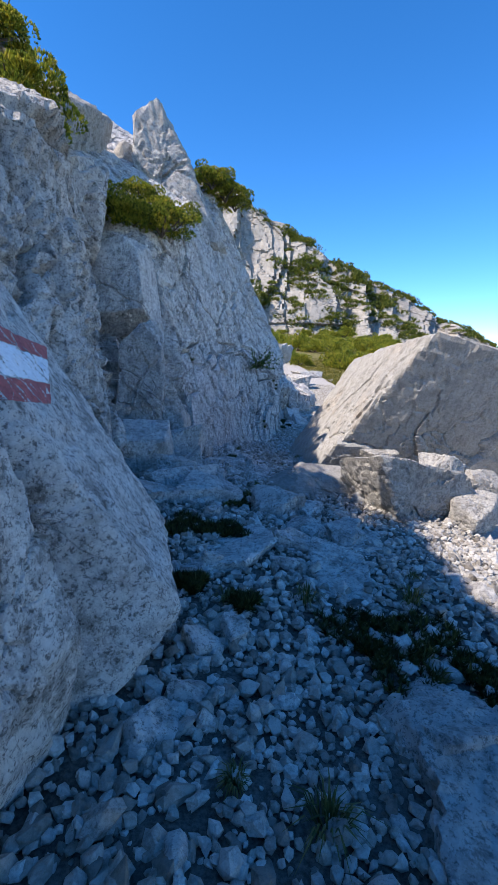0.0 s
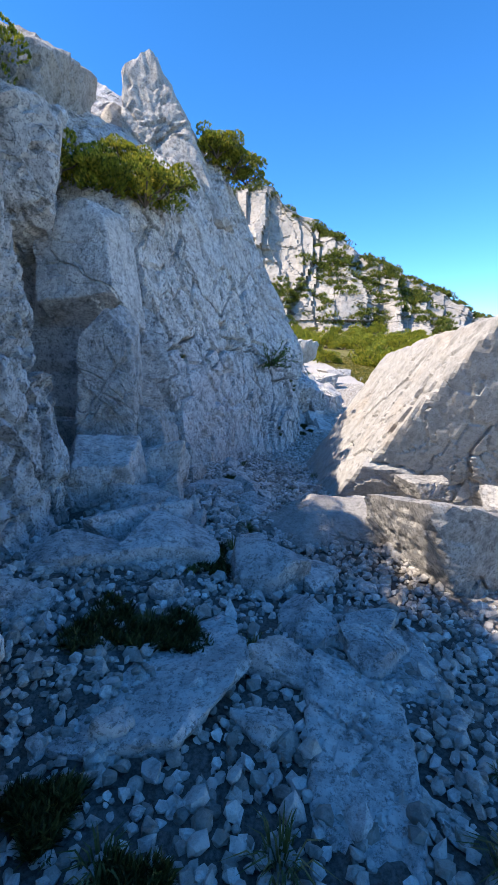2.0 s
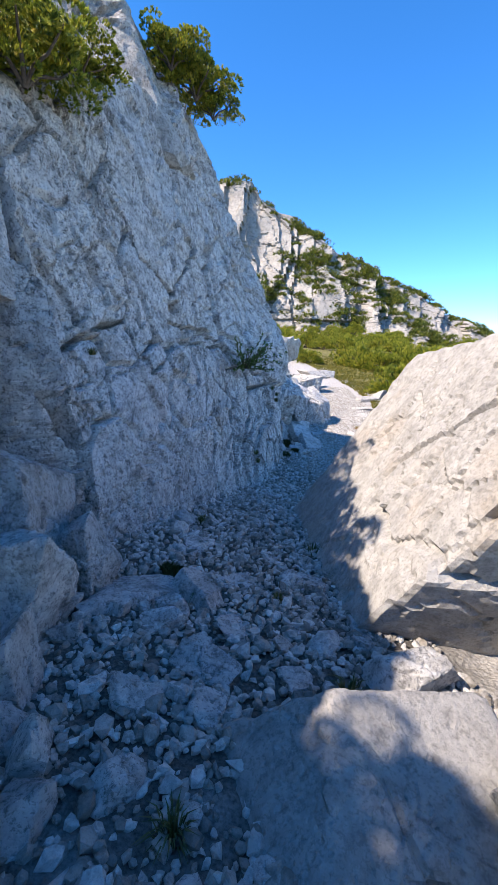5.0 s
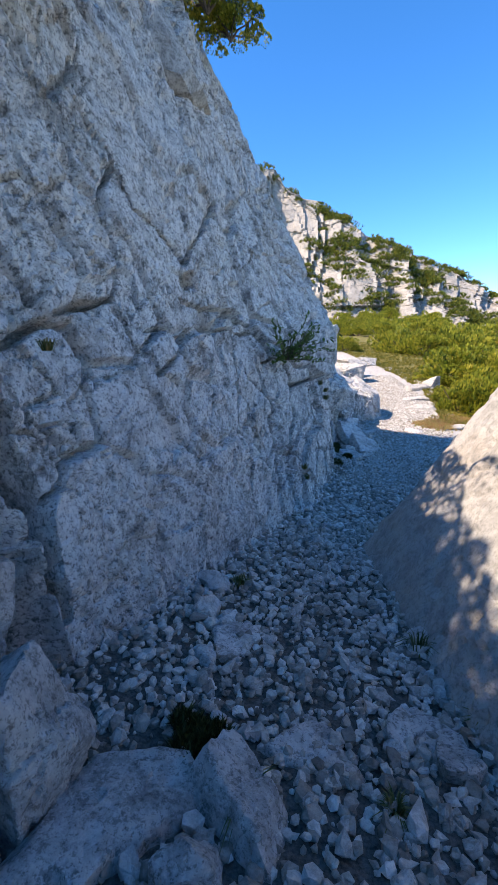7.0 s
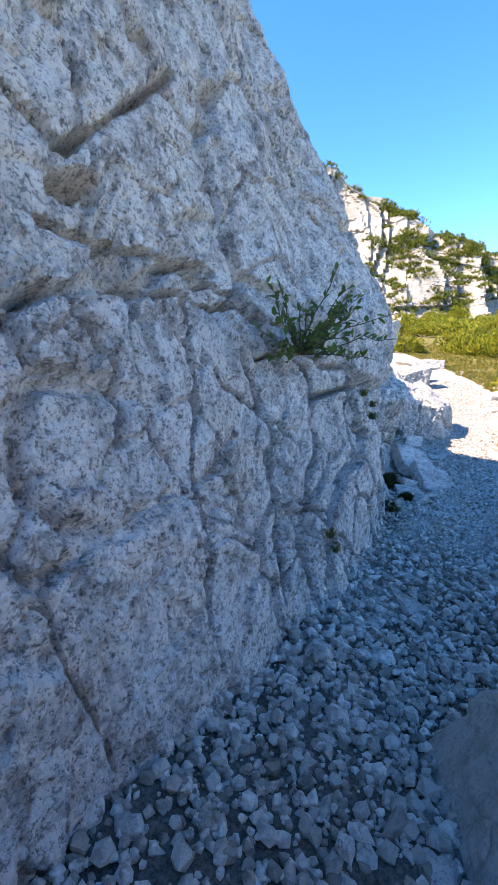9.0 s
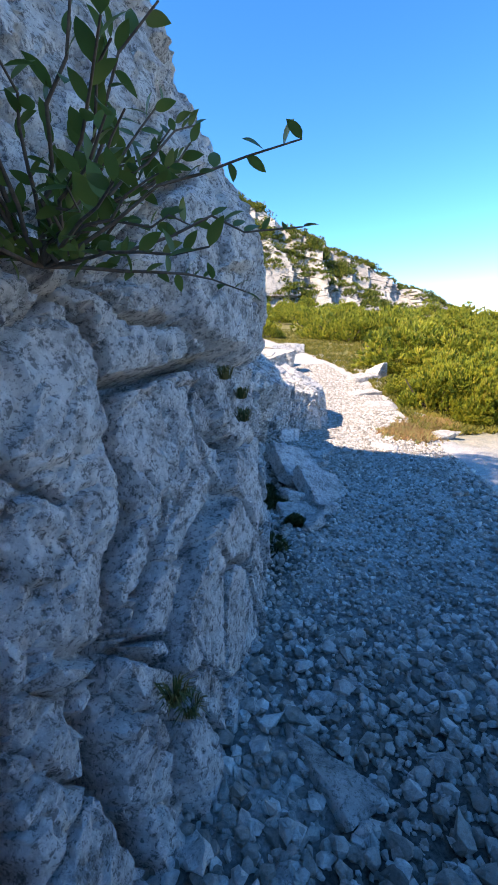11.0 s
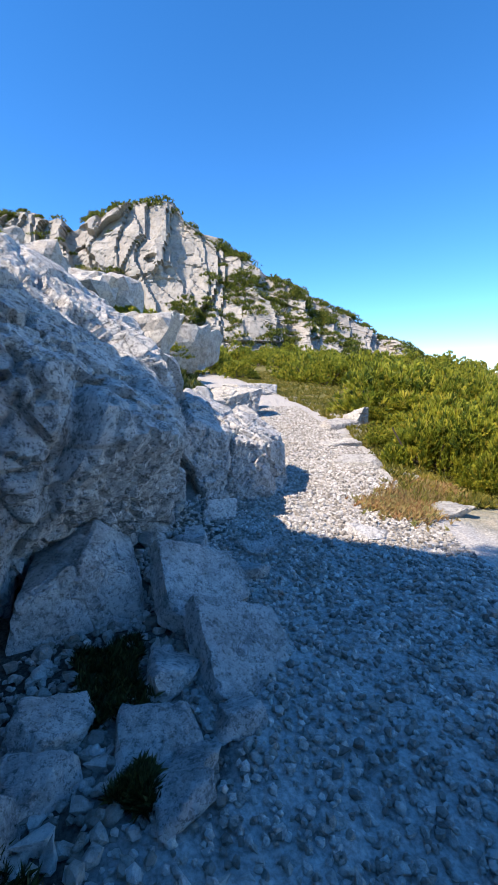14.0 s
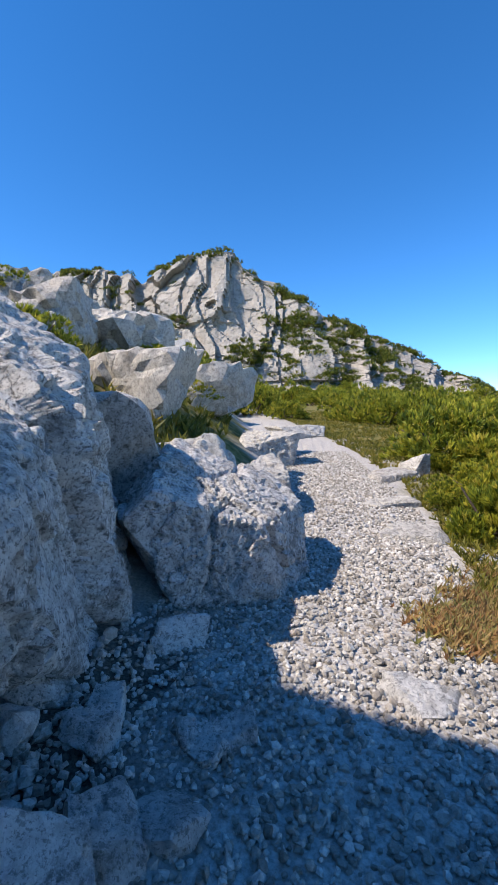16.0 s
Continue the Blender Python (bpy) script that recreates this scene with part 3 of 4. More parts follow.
# upright blocks below the chimney
rock("standing_slab", (-1.70, 6.05, 1.05), (0.62, 0.55, 2.0), 5, (6, 4), 31, 6, BLOCK, planes=[((1, 0.1, 0.05), 0.27), ((-1, 0, 0.05), 0.3), ((0.1, -1, 0.1), 0.24), ((0, 1, 0), 0.3), ((0.5, -0.1, 0.45), 0.56), ((-0.55, 0, 0.5), 0.56), ((0, 0, -1), 1.0), ((0, 0, 1), 0.95)], rough=0.3, label="upright pointed limestone slab in the chimney", category="rock slab")
BLOCKS = [  # place, size, turn, tip, seed, what
    ((-1.40, 6.30, 0.34), (0.72, 0.66, 0.80), 20, (0, 0), 41, "rounded limestone block under the wall"),
    ((-1.10, 5.80, 0.12), (0.52, 0.50, 0.85), 8, (0, 3), 42, "cracked upright limestone block under the wall"),
    ((-1.50, 5.20, 0.24), (0.80, 0.74, 0.72), 35, (8, 0), 43, "angular limestone block under the wall"),
    ((-1.12, 5.05, 0.02), (0.55, 0.50, 0.50), 55, (0, 10), 44, "angular limestone block under the wall"),
    ((-0.85, 5.35, 0.02), (0.22, 0.30, 0.55), 10, (0, -4), 45, "upright limestone block beside the way"),
    ((-0.60, 5.05, -0.02), (0.13, 0.20, 0.46), 25, (8, 12), 46, "small standing limestone slab"),
    ((-0.92, 4.55, 0.02), (0.62, 0.55, 0.42), 70, (0, 14), 47, "angular limestone block beside the way"),
    ((-0.56, 4.22, 0.04), (0.60, 0.55, 0.44), 12, (6, 8), 48, "large grey limestone block beside the way"),
    ((-1.15, 3.95, 0.05), (0.60, 0.60, 0.40), 40, (0, 8), 49, "grey limestone block under the wall"),
    ((0.13, 4.08, -0.02), (0.44, 0.50, 0.46), 30, (10, -10), 50, "wedge of dark grey limestone set in the way"),
    ((-0.46, 2.92, -0.10), (0.92, 0.72, 0.36), 20, (2, 4), 51, "broad worn limestone outcrop in the way"),
    ((0.58, 2.95, -0.10), (0.52, 0.95, 0.38), -12, (0, 6), 52, "split limestone slab in the way"),
    ((0.88, 3.25, -0.12), (0.42, 0.60, 0.34), 20, (0, 0), 53, "split limestone slab in the way"),
    ((0.42, 3.55, -0.10), (0.45, 0.42, 0.30), 50, (6, 0), 54, "limestone slab in the way"),
    ((0.95, 5.75, -0.08), (0.42, 0.22, 0.24), 20, (0, -8), 56, "small wedge-shaped stone below the boulder"),
    ((0.75, 1.555, -0.10), (0.62, 0.50, 0.34), 30, (0, 5), 57, "limestone slab in the scree"),
    ((0.95, 1.25, -0.12), (0.80, 0.55, 0.40), 10, (0, 5), 58, "limestone slab in the scree"),
    ((-0.30, 1.555, -0.02), (0.20, 0.20, 0.34), 10, (8, 5), 59, "upright limestone block in the scree"),
    ((-0.48, 1.95, 0.00), (0.16, 0.20, 0.32), 60, (4, 0), 60, "upright limestone block in the scree"),
    ((-0.38, 1.35, -0.02), (0.26, 0.24, 0.32), 25, (0, 8), 61, "upright limestone block in the scree"),
    ((-1.1, 3.3, 0.02), (0.55, 0.45, 0.36), 25, (0, 8), 62, "limestone block under the wall"),
    ((-0.52, 6.35, -0.18), (0.48, 0.36, 0.28), 25, (0, 4), 63, "cracked limestone block set in the way"),
    ((0.02, 6.65, -0.26), (0.40, 0.26, 0.18), 5, (0, 4), 64, "flat brown-grey stone set in the way"),
    ((0.50, 6.85, -0.28), (0.18, 0.30, 0.18), 12, (0, 4), 65, "flat brown-grey stone set in the way"),
    ((-0.40, 7.35, -0.26), (0.24, 0.32, 0.16), 12, (0, 14), 66, "flat limestone slab tilted on the scree"),
    ((-0.95, 6.35, 0.05), (0.36, 0.40, 0.62), 70, (0, 4), 67, "upright limestone block beside the way"),
    ((0.55, 10.35, -0.62), (0.20, 0.36, 0.20), 30, (0, 10), 68, "angular stone lying on the scree"),
    ((0.32, 10.0, -0.60), (0.14, 0.28, 0.16), -20, (0, 0), 69, "angular stone lying on the scree"),
    ((1.02, 10.33, -0.66), (0.16, 0.12, 0.05), 30, (0, 0), 70, "thin flat stone on the grit"),
    ((1.08, 14.98, -0.42), (0.28, 0.26, 0.36), 10, (4, 0), 73, "squat limestone block before the hollow"),
    ((0.80, 12.55, -0.52), (0.34, 0.30, 0.24), 10, (4, 0), 74, "limestone block lying on the scree"),
    ((0.35, 12.35, -0.50), (0.40, 0.34, 0.26), 40, (4, 0), 75, "limestone block lying on the scree"),
    ((2.25, 12.5, -0.62), (0.16, 0.14, 0.10), 10, (0, 0), 76, "small angular stone beside the grit path"),
    ((3.2, 15.35, -0.62), (0.85, 0.45, 0.26), 25, (0, 2), 77, "flat pale stone at the edge of the path"),
    ((4.05, 15.9, -0.85), (0.60, 0.60, 0.55), 25, (0, 2), 78, "angular limestone block beside the shrubs"),
    ((2.35, 14.6, -0.50), (0.40, 0.34, 0.14), 25, (0, 2), 79, "flat stone bedded in the grit path"),
    ((3.15, 17.2, -0.42), (0.75, 0.36, 0.30), -20, (0, 2), 80, "sunlit pale stone at the edge of the path"),
    ((3.3, 18.6, -0.36), (0.85, 0.50, 0.36), 15, (0, -10), 81, "sunlit pale stone at the edge of the path"),
    ((3.75, 20.2, -0.25), (0.95, 0.60, 0.55), 40, (0, 4), 82, "sunlit pale rock beside the path"),
    ((4.4, 20.9, -0.15), (0.50, 0.50, 0.70), 20, (0, 4), 83, "sunlit pale rock beside the path"),
    ((2.75, 26.2, 0.35), (1.5, 0.9, 0.8), 20, (0, 6), 84, "rounded pale rock among the shrubs"),
    ((9.9, 26.9, 0.1), (2.0, 1.2, 1.2), 15, (0, 4), 85, "rounded pale rock among the shrubs"),
    ((6.8, 33.0, 0.6), (1.8, 1.2, 0.9), 70, (0, 4), 86, "rounded pale rock among the shrubs"),
]
# smaller broken blocks at the foot of the wall and bedded across the way
brng = np.random.default_rng(640)
for k in range(74):
    if k < 40:
        y = brng.uniform(1.6, 6.4)
        x = path_x(y) - brng.uniform(0.35, 1.45)
    elif k < 60:
        y = brng.uniform(2.5, 7.6)
        x = path_x(y) + brng.uniform(-0.3, 0.75)
    else:
        y = brng.uniform(12.1, 14.6)
        x = path_x(y) - brng.uniform(0.45, 1.2)
    s = float(np.exp(brng.uniform(np.log(0.13), np.log(0.36))))
    size = (s, s * brng.uniform(0.6, 0.95), s * (brng.uniform(0.4, 0.9) if k < 40 else brng.uniform(0.35, 0.55)))
    BLOCKS.append(((x, y, float(ground_z(x, y)) + size[2] * 0.22), size, brng.uniform(0, 180), (brng.uniform(-18, 18), brng.uniform(-18, 18)), 700 + k, "broken angular limestone block in the scree"))
for place, size, turn, tip, seed, what in BLOCKS:
    ground_here = float(ground_z(place[0], place[1]))
    z = min(place[2], ground_here + size[2] * (0.36 if place[0] > -0.7 else 0.62))
    rock("limestone_block" if max(size) > 0.4 else "stone", (place[0], place[1], z), size, turn, tip, seed, 4 if max(size) < 0.5 else 5, ROCK_PALE if place[1] > 15 else BLOCK, label=what, category="rock", group="blocks along the way", rough=0.30, edge=70)

# tilted plate, split across, and the dark block behind it
for name, at, size, label in (("tilted_slab", (0.92, 13.42, -0.27), 0.30, "cracked tilted limestone slab beside the way"), ("tilted_slab", (1.14, 13.05, -0.44), 0.32, "lower half of the cracked tilted limestone slab")):
    rock(name, at, (0.6, 0.7, 0.3), 30, (34, 12), 72 + int(at[0] * 10), 5, BLOCK, planes=[((0.02, 0, 1), 0.07), ((0, 0, -1), 0.08), ((1, 0.15, 0.1), 0.26), ((-1, 0.1, 0.1), 0.24), ((0.25, 1, 0), 0.215), ((0.25, -1, 0), 0.215), ((-0.6, -0.8, 0.1), size), ((0.8, 0.7, 0.1), size + 0.02)], rough=0.16, edge=80, label=label, category="rock slab")
rock("leaning_block", (0.34, 13.38, -0.30), (0.7, 0.6, 0.8), 10, (14, 10), 71, 5, BLOCK, planes=[((0.35, -1, 0.45), 0.20), ((1, 0.1, 0.35), 0.26), ((-1, 0, 0), 0.32), ((0, 1, 0), 0.25), ((0.5, -0.1, 1), 0.26), ((-0.5, 0, 0.9), 0.30), ((0, 0, -1), 0.35)], rough=0.2, edge=60, label="dark leaning limestone block under the outcrop", category="rock")

# great boulder and pale stones at its foot
rock("boulder", (2.6, 7.0, 0.4), (4, 3.5, 2.6), 0, (0, 0), 90, 7, ROCK_SMOOTH, planes=[((-0.85, 0, 0.525), 1.30), ((-0.05, -0.9, -0.42), 1.09), ((0.22, 0.1, 0.96), 1.05), ((1, 0, 0), 2.1), ((0, 1, 0.2), 1.9), ((0, 0, -1), 1.1), ((0.5, -0.8, 0.2), 1.9)], edge=60, rough=0.24,
     label="huge grey limestone boulder with a smooth sloping side", category="boulder")
PALE = [((1.72, 4.80, 0.0), (1.25, 1.15, 0.52), 24, (-8, 10), 91, "large pale limestone rock below the boulder"), ((1.60, 5.62, 0.20), (0.50, 0.34, 0.20), 12, (0, 4), 92, "flat pale stone on the rock"),
        ((2.05, 4.95, 0.18), (0.48, 0.40, 0.36), 40, (0, 20), 93, "pale leaning stone below the boulder"), ((2.2, 4.3, -0.05), (0.5, 0.4, 0.4), 40, (0, 0), 94, "pale stone below the boulder"), ((2.5, 4.9, 0.0), (0.6, 0.5, 0.5), 0, (0, 0), 95, "pale stone below the boulder")]
for place, size, turn, tip, seed, what in PALE:
    rock("pale_rock", place, size, turn, tip, seed, 6 if max(size) > 1 else 5, ROCK_PALE, label=what, category="rock", group="pale rocks below the boulder", rough=0.38)

rock("worn_hump", (0.64, 5.02, -0.13), (1.2, 0.9, 0.4), 8, (0, 0), 96, 6, ROCK_SMOOTH, planes=[((0.1, -0.35, 1), 0.19), ((-0.5, -0.1, 0.75), 0.30), ((-0.9, -0.5, 0.5), 0.42), ((0.2, -1, 0.8), 0.24), ((0.9, -0.2, 0.5), 0.50), ((0, 1, 0.5), 0.40), ((0, 0, -1), 0.35)], edge=26, rough=0.16,
     label="broad smooth worn limestone hump bedded in the way", category="rock")

# rocks beside the way after the wall
rock("rock_outcrop", (-0.6, 14.3, 0.5), (3, 2.6, 2.8), 0, (0, 0), 101, 7, ROCK, planes=[((1, 0.25, 0.12), 1.29), ((0.6, -0.15, 0.8), 1.06), ((0.3, -1, 0.1), 1.42), ((0.6, -0.5, -0.65), 1.26), ((0, 0, -1), 1.3), ((0, 1, 0), 1.35), ((-1, 0, 0), 2.2), ((0, 0, 1), 1.555)], rough=0.6, edge=45,
     label="massive limestone outcrop, sunlit on top and shaded below", category="rock")
rock("rock_outcrop", (1.08, 16.05, -0.05), (1.6, 1.5, 1.1), 0, (0, 0), 102, 6, ROCK, planes=[((0.9, -0.35, 0.15), 0.68), ((0.3, -0.85, -0.1), 0.66), ((0.42, -0.15, 0.9), 0.50), ((-0.8, -0.35, -0.5), 0.46), ((-0.7, -0.2, 0.7), 0.7), ((0, 1, 0.2), 0.8), ((0, 0, -1), 0.6), ((0.9, 0.5, 0.1), 0.85)], rough=0.45, edge=45,
     label="limestone block leaning over a dark hollow", category="rock")
rock("rock_outcrop", (-0.3, 16.5, 0.3), (1.9, 1.6, 1.9), 20, (0, 0), 103, 5, ROCK, label="limestone outcrop, sunlit on top", category="rock", rough=0.4)
rock("rock_outcrop", (0.6, 18.0, 0.15), (1.4, 1.6, 1.1), 40, (0, 8), 104, 5, ROCK_PALE, label="sunlit jagged limestone outcrop beside the path", category="rock", rough=0.5)
rock("rock_outcrop", (1.45, 18.3, -0.05), (0.9, 1.0, 0.8), 10, (0, 8), 105, 5, ROCK_PALE, label="sunlit jagged limestone outcrop beside the path", category="rock", rough=0.5)
rock("rock_outcrop", (1.6, 21.5, 0.3), (1.2, 1.0, 0.9), 10, (0, 8), 106, 5, ROCK_PALE, label="sunlit jagged limestone outcrop beside the path", category="rock", rough=0.5)
rng = np.random.default_rng(77)
for k in range(46):
    y = rng.uniform(19, 75)
    x = path_x(y) - rng.uniform(2.2, 6 + (y - 19) * 0.45)
    s = rng.uniform(0.8, 2.2) * (0.7 + y / 60)
    size = (s * rng.uniform(0.8, 1.4), s, s * rng.uniform(0.6, 1.0))
    rock("slope_rock", (x, y, float(ground_z(x, y)) + size[2] * 0.12), size, rng.uniform(0, 360), (rng.uniform(-12, 12), rng.uniform(-12, 12)), 200 + k, 4, ROCK_PALE, label="pale sunlit limestone rock on the slope", category="rock", group="rocks on the slope", rough=0.75)


# ---- the mountain ----
RIDGE = ([-1.2, -0.75, -0.499, -0.40, -0.303, -0.25, -0.146, -0.094, -0.054, -0.035, 0.037, 0.116, 0.194, 0.272, 0.351, 0.43, 0.508, 0.61, 0.8], [0.20, 0.27, 0.335, 0.367, 0.354, 0.335, 0.392, 0.396, 0.385, 0.365, 0.315, 0.263, 0.217, 0.178, 0.139, 0.086, 0.04, -0.03, -0.12])
FAR = 150.0
mx = np.arange(-150, 118, 0.55)
ms = np.linspace(0, 1.12, 150)
MX, MS = np.meshgrid(mx, ms, indexing="ij")
az = MX / FAR
top = np.interp(az, *RIDGE) * FAR * 0.905 - 0.3
foot = np.interp(MX, [-150, -60, 0, 60, 118], [16, 11, 5, 1, -22])
MZ = foot + np.minimum(MS, 1) * (top - foot) - np.maximum(MS - 1, 0) * 30
MY = FAR - 26 * (1 - np.minimum(MS, 1)) + np.maximum(MS - 1, 0) * 200
MP = np.stack([MX * MY / FAR, MY, MZ], -1)
sway = fbm(MP * np.array([0.05, 0.02, 0.03]), 3, 6)
pillar = relief((MP * np.array([1, 1, 0.5])).reshape(-1, 3), 30, 8, 0.05, False).reshape(MX.shape) * 0.8 + relief((MP * np.array([1, 1, 0.5])).reshape(-1, 3), 7, 5, 0.1, False).reshape(MX.shape) * 0.6
for rib, high, tilt, seed in ((15.0, 4.2, 0.22, 2), (6.0, 1.9, 0.10, 3)):
    u = (MX + tilt * MZ) / rib + 0.9 * sway
    cell = np.stack([np.floor(u), np.floor(MZ / (rib * 4.5) + 3 * hashed(np.stack([np.floor(u), 0 * u, 0 * u], -1), 4)), 0 * u], -1)
    pillar = pillar + high * (u - np.floor(u)) * (0.45 + 0.8 * hashed(cell, seed)) + high * 0.5 * hashed(cell, seed + 9)
pillar = pillar - 2.5
MP = MP + pillar[..., None] * np.array([0.12, -0.95, 0.05]) * (1 - 0.7 * smooth(0.94, 1.0, MS))[..., None]
MP[..., 2] += smooth(0.9, 1, MS) * (1.0 * fbm(np.stack([MX * 0.22, 0 * MX, 0 * MX], -1), 3, 14))
mountain = new("mountain", mesh_of("mountain", MP.reshape(-1, 3), grid_faces(len(mx), len(ms)), CRAG))
tagged(mountain, "sunlit limestone ridge with steep pillars and ledges", "mountain", kind="structure")

# far pale summits beyond the ridge's end, their haze painted as pale blue
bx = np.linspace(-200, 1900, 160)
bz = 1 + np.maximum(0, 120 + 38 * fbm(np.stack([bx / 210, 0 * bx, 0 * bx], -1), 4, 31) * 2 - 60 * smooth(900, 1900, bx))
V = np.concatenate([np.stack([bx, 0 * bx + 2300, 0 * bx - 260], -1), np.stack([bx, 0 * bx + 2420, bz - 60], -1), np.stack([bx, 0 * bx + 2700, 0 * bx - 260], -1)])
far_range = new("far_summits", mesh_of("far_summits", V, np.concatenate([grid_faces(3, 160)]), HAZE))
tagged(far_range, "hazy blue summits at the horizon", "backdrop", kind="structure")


# ---- plants ----
def tube(points, r0, r1, sides=6):
    """A tapered limb along the points."""
    pts = np.asarray(points, float)
    out = []
    for k, p in enumerate(pts):
        d = pts[min(k + 1, len(pts) - 1)] - pts[max(k - 1, 0)]
        d /= np.linalg.norm(d) + 1e-9
        a = np.cross(d, (0.3, 0.9, 0.2))
        a /= np.linalg.norm(a)
        b = np.cross(d, a)
        r = r0 + (r1 - r0) * k / (len(pts) - 1)
        for s in range(sides):
            w = 2 * math.pi * s / sides
            out.append(p + r * (a * math.cos(w) + b * math.sin(w)))
    f = []
    for k in range(len(pts) - 1):
        for s in range(sides):
            t = (s + 1) % sides
            f.append((k * sides + s, k * sides + t, (k + 1) * sides + t, (k + 1) * sides + s))
    return np.array(out), np.array(f)


def joined(pieces):
    vs, fs, n = [], [], 0
    for v, f in pieces:
        vs.append(v)
        fs.append(f + n)
        n += len(v)
    return np.concatenate(vs), np.concatenate(fs)


def shoots(at, ahead, length, needle, blades, rng):
    """Bottle-brush shoots of a dwarf pine: needles that spread from each twig."""
    n = len(at)
    ahead = ahead / np.linalg.norm(ahead, axis=1)[:, None]
    a = np.cross(ahead, rng.normal(0, 1, (n, 3)))
    a /= np.linalg.norm(a, axis=1)[:, None]
    b = np.cross(ahead, a)
    verts = [at[:, None]]
    for k in range(blades):
        w = 2 * math.pi * (k * 0.382) + rng.uniform(0, 0.6, n)[:, None]
        along = length[:, None] * (0.15 + 0.8 * k / blades)
        out = a * np.cos(w) + b * np.sin(w)
        side = -a * np.sin(w) + b * np.cos(w)
        root = at + ahead * along
        tip = root + out * needle[:, None] * 0.75 + ahead * needle[:, None] * 0.75
        verts += [(root + side * needle[:, None] * 0.16)[:, None], tip[:, None]]
    V = np.concatenate(verts, 1)
    m = V.shape[1]
    tri = np.array([(0, 1 + 2 * k, 2 + 2 * k) for k in range(blades)])
    F = (np.arange(n)[:, None, None] * m + tri[None]).reshape(-1, 3)
    return V.reshape(-1, 3), F


def pine_meshes(seed, count, needle, blades, spread_up=0.62):
    """Limbs and crown of a low spreading pine about 1 m in radius."""
    rng = np.random.default_rng(seed)
    clumps = 46
    d = rng.normal(0, 1, (clumps, 3))
    d[:, 2] = np.abs(d[:, 2])
    d /= np.linalg.norm(d, axis=1)[:, None]
    heart = d * (rng.uniform(0.45, 1.0, clumps) * (1 + 0.35 * fbm(d * 2.0 + seed, 2, seed)))[:, None] * np.array([1, 1, spread_up])
    own = rng.integers(0, clumps, count)
    e = rng.normal(0, 1, (count, 3))
    e[:, 2] = np.abs(e[:, 2]) * 0.9 - 0.15
    e /= np.linalg.norm(e, axis=1)[:, None]
    wide = rng.uniform(0.14, 0.25, clumps)[own]
    at = heart[own] + e * wide[:, None] * np.array([1, 1, 0.8])
    ahead = e * 0.8 + d[own] * 0.25 + np.array([0, 0, 0.5]) + rng.normal(0, 0.15, (count, 3))
    crown = shoots(at, ahead, rng.uniform(0.8, 1.5, count) * needle * 1.5, rng.uniform(0.8, 1.25, count) * needle, blades, rng)
    limbs = []
    for k in range(6):
        w = k * 1.05 + rng.uniform(0, 0.4)
        out = np.array([math.cos(w), math.sin(w), 0])
        reach = rng.uniform(0.6, 0.85)
        limbs.append(tube([(0, 0, -0.15), out * 0.25 * reach + (0, 0, 0.06), out * 0.6 * reach + (0, 0, 0.14), out * reach + (0, 0, 0.42 * rng.uniform(0.7, 1.1))], 0.035, 0.010, 5))
    return [mesh_of("branch", v, f, BARK, False) for v, f in limbs], mesh_of("crown", *crown, NEEDLES)


NEAR_PINES = [pine_meshes(300 + k, 3600, 0.036, 12) for k in range(3)]
MID_PINES = [pine_meshes(310 + k, 1700, 0.048, 8) for k in range(3)]


def pine(x, y, radius, z=None, near=False, tall=1.0, turn=None, tip=(0, 0), label="low spreading dwarf pine with yellow-green shoots", group="dwarf pines"):
    limbs, crown = random.choice(NEAR_PINES if near else MID_PINES)
    ob = new("dwarf_pine")
    z = float(ground_z(x, y)) if z is None else z
    ob.matrix_basis = pose(x, y, z, tip[0], tip[1], random.uniform(0, 360) if turn is None else turn)
    ob.scale = (radius, radius, radius * tall)
    tagged(ob, label, "dwarf pine", group)
    for limb in limbs:
        part("branch", limb, ob)
    part("crown", crown, ob)
    return ob


# on the cliff
ON_CLIFF = "dark dwarf pine growing on the cliff top"
# those at y 1.7 to 3.1 are out of view, added to dapple the sun
for x, y, z, r, tall in ((-1.75, 7.45, 3.45, 0.62, 0.9), (-2.25, 7.1, 3.35, 0.60, 1.0), (-1.55, 8.0, 3.75, 0.42, 0.8), (-2.6, 6.7, 3.5, 0.55, 1.0), (-2.2, 7.9, 4.0, 0.45, 1.0),
                        (-1.05, 10.75, 5.05, 0.55, 1.1), (-1.3, 10.3, 5.15, 0.50, 1.0), (-0.85, 11.1, 4.95, 0.40, 1.1), (-1.7, 11.6, 5.6, 0.50, 1.0),
                        (-2.65, 5.0, 3.75, 0.55, 1.0), (-3.0, 4.2, 3.6, 0.5, 0.8), (-2.9, 5.4, 4.10, 0.65, 1.1), (-3.5, 5.3, 4.3, 0.6, 1.0), (-3.1, 3.1, 4.55, 0.5, 0.9), (-3.3, 2.4, 4.9, 0.6, 0.9), (-3.1, 1.7, 5.1, 0.5, 0.9), (-3.4, 5.8, 5.1, 0.6, 1.1)):
    pine(x, y, r, z - 0.05, near=True, tall=tall, label=ON_CLIFF, group="pines on the cliff")

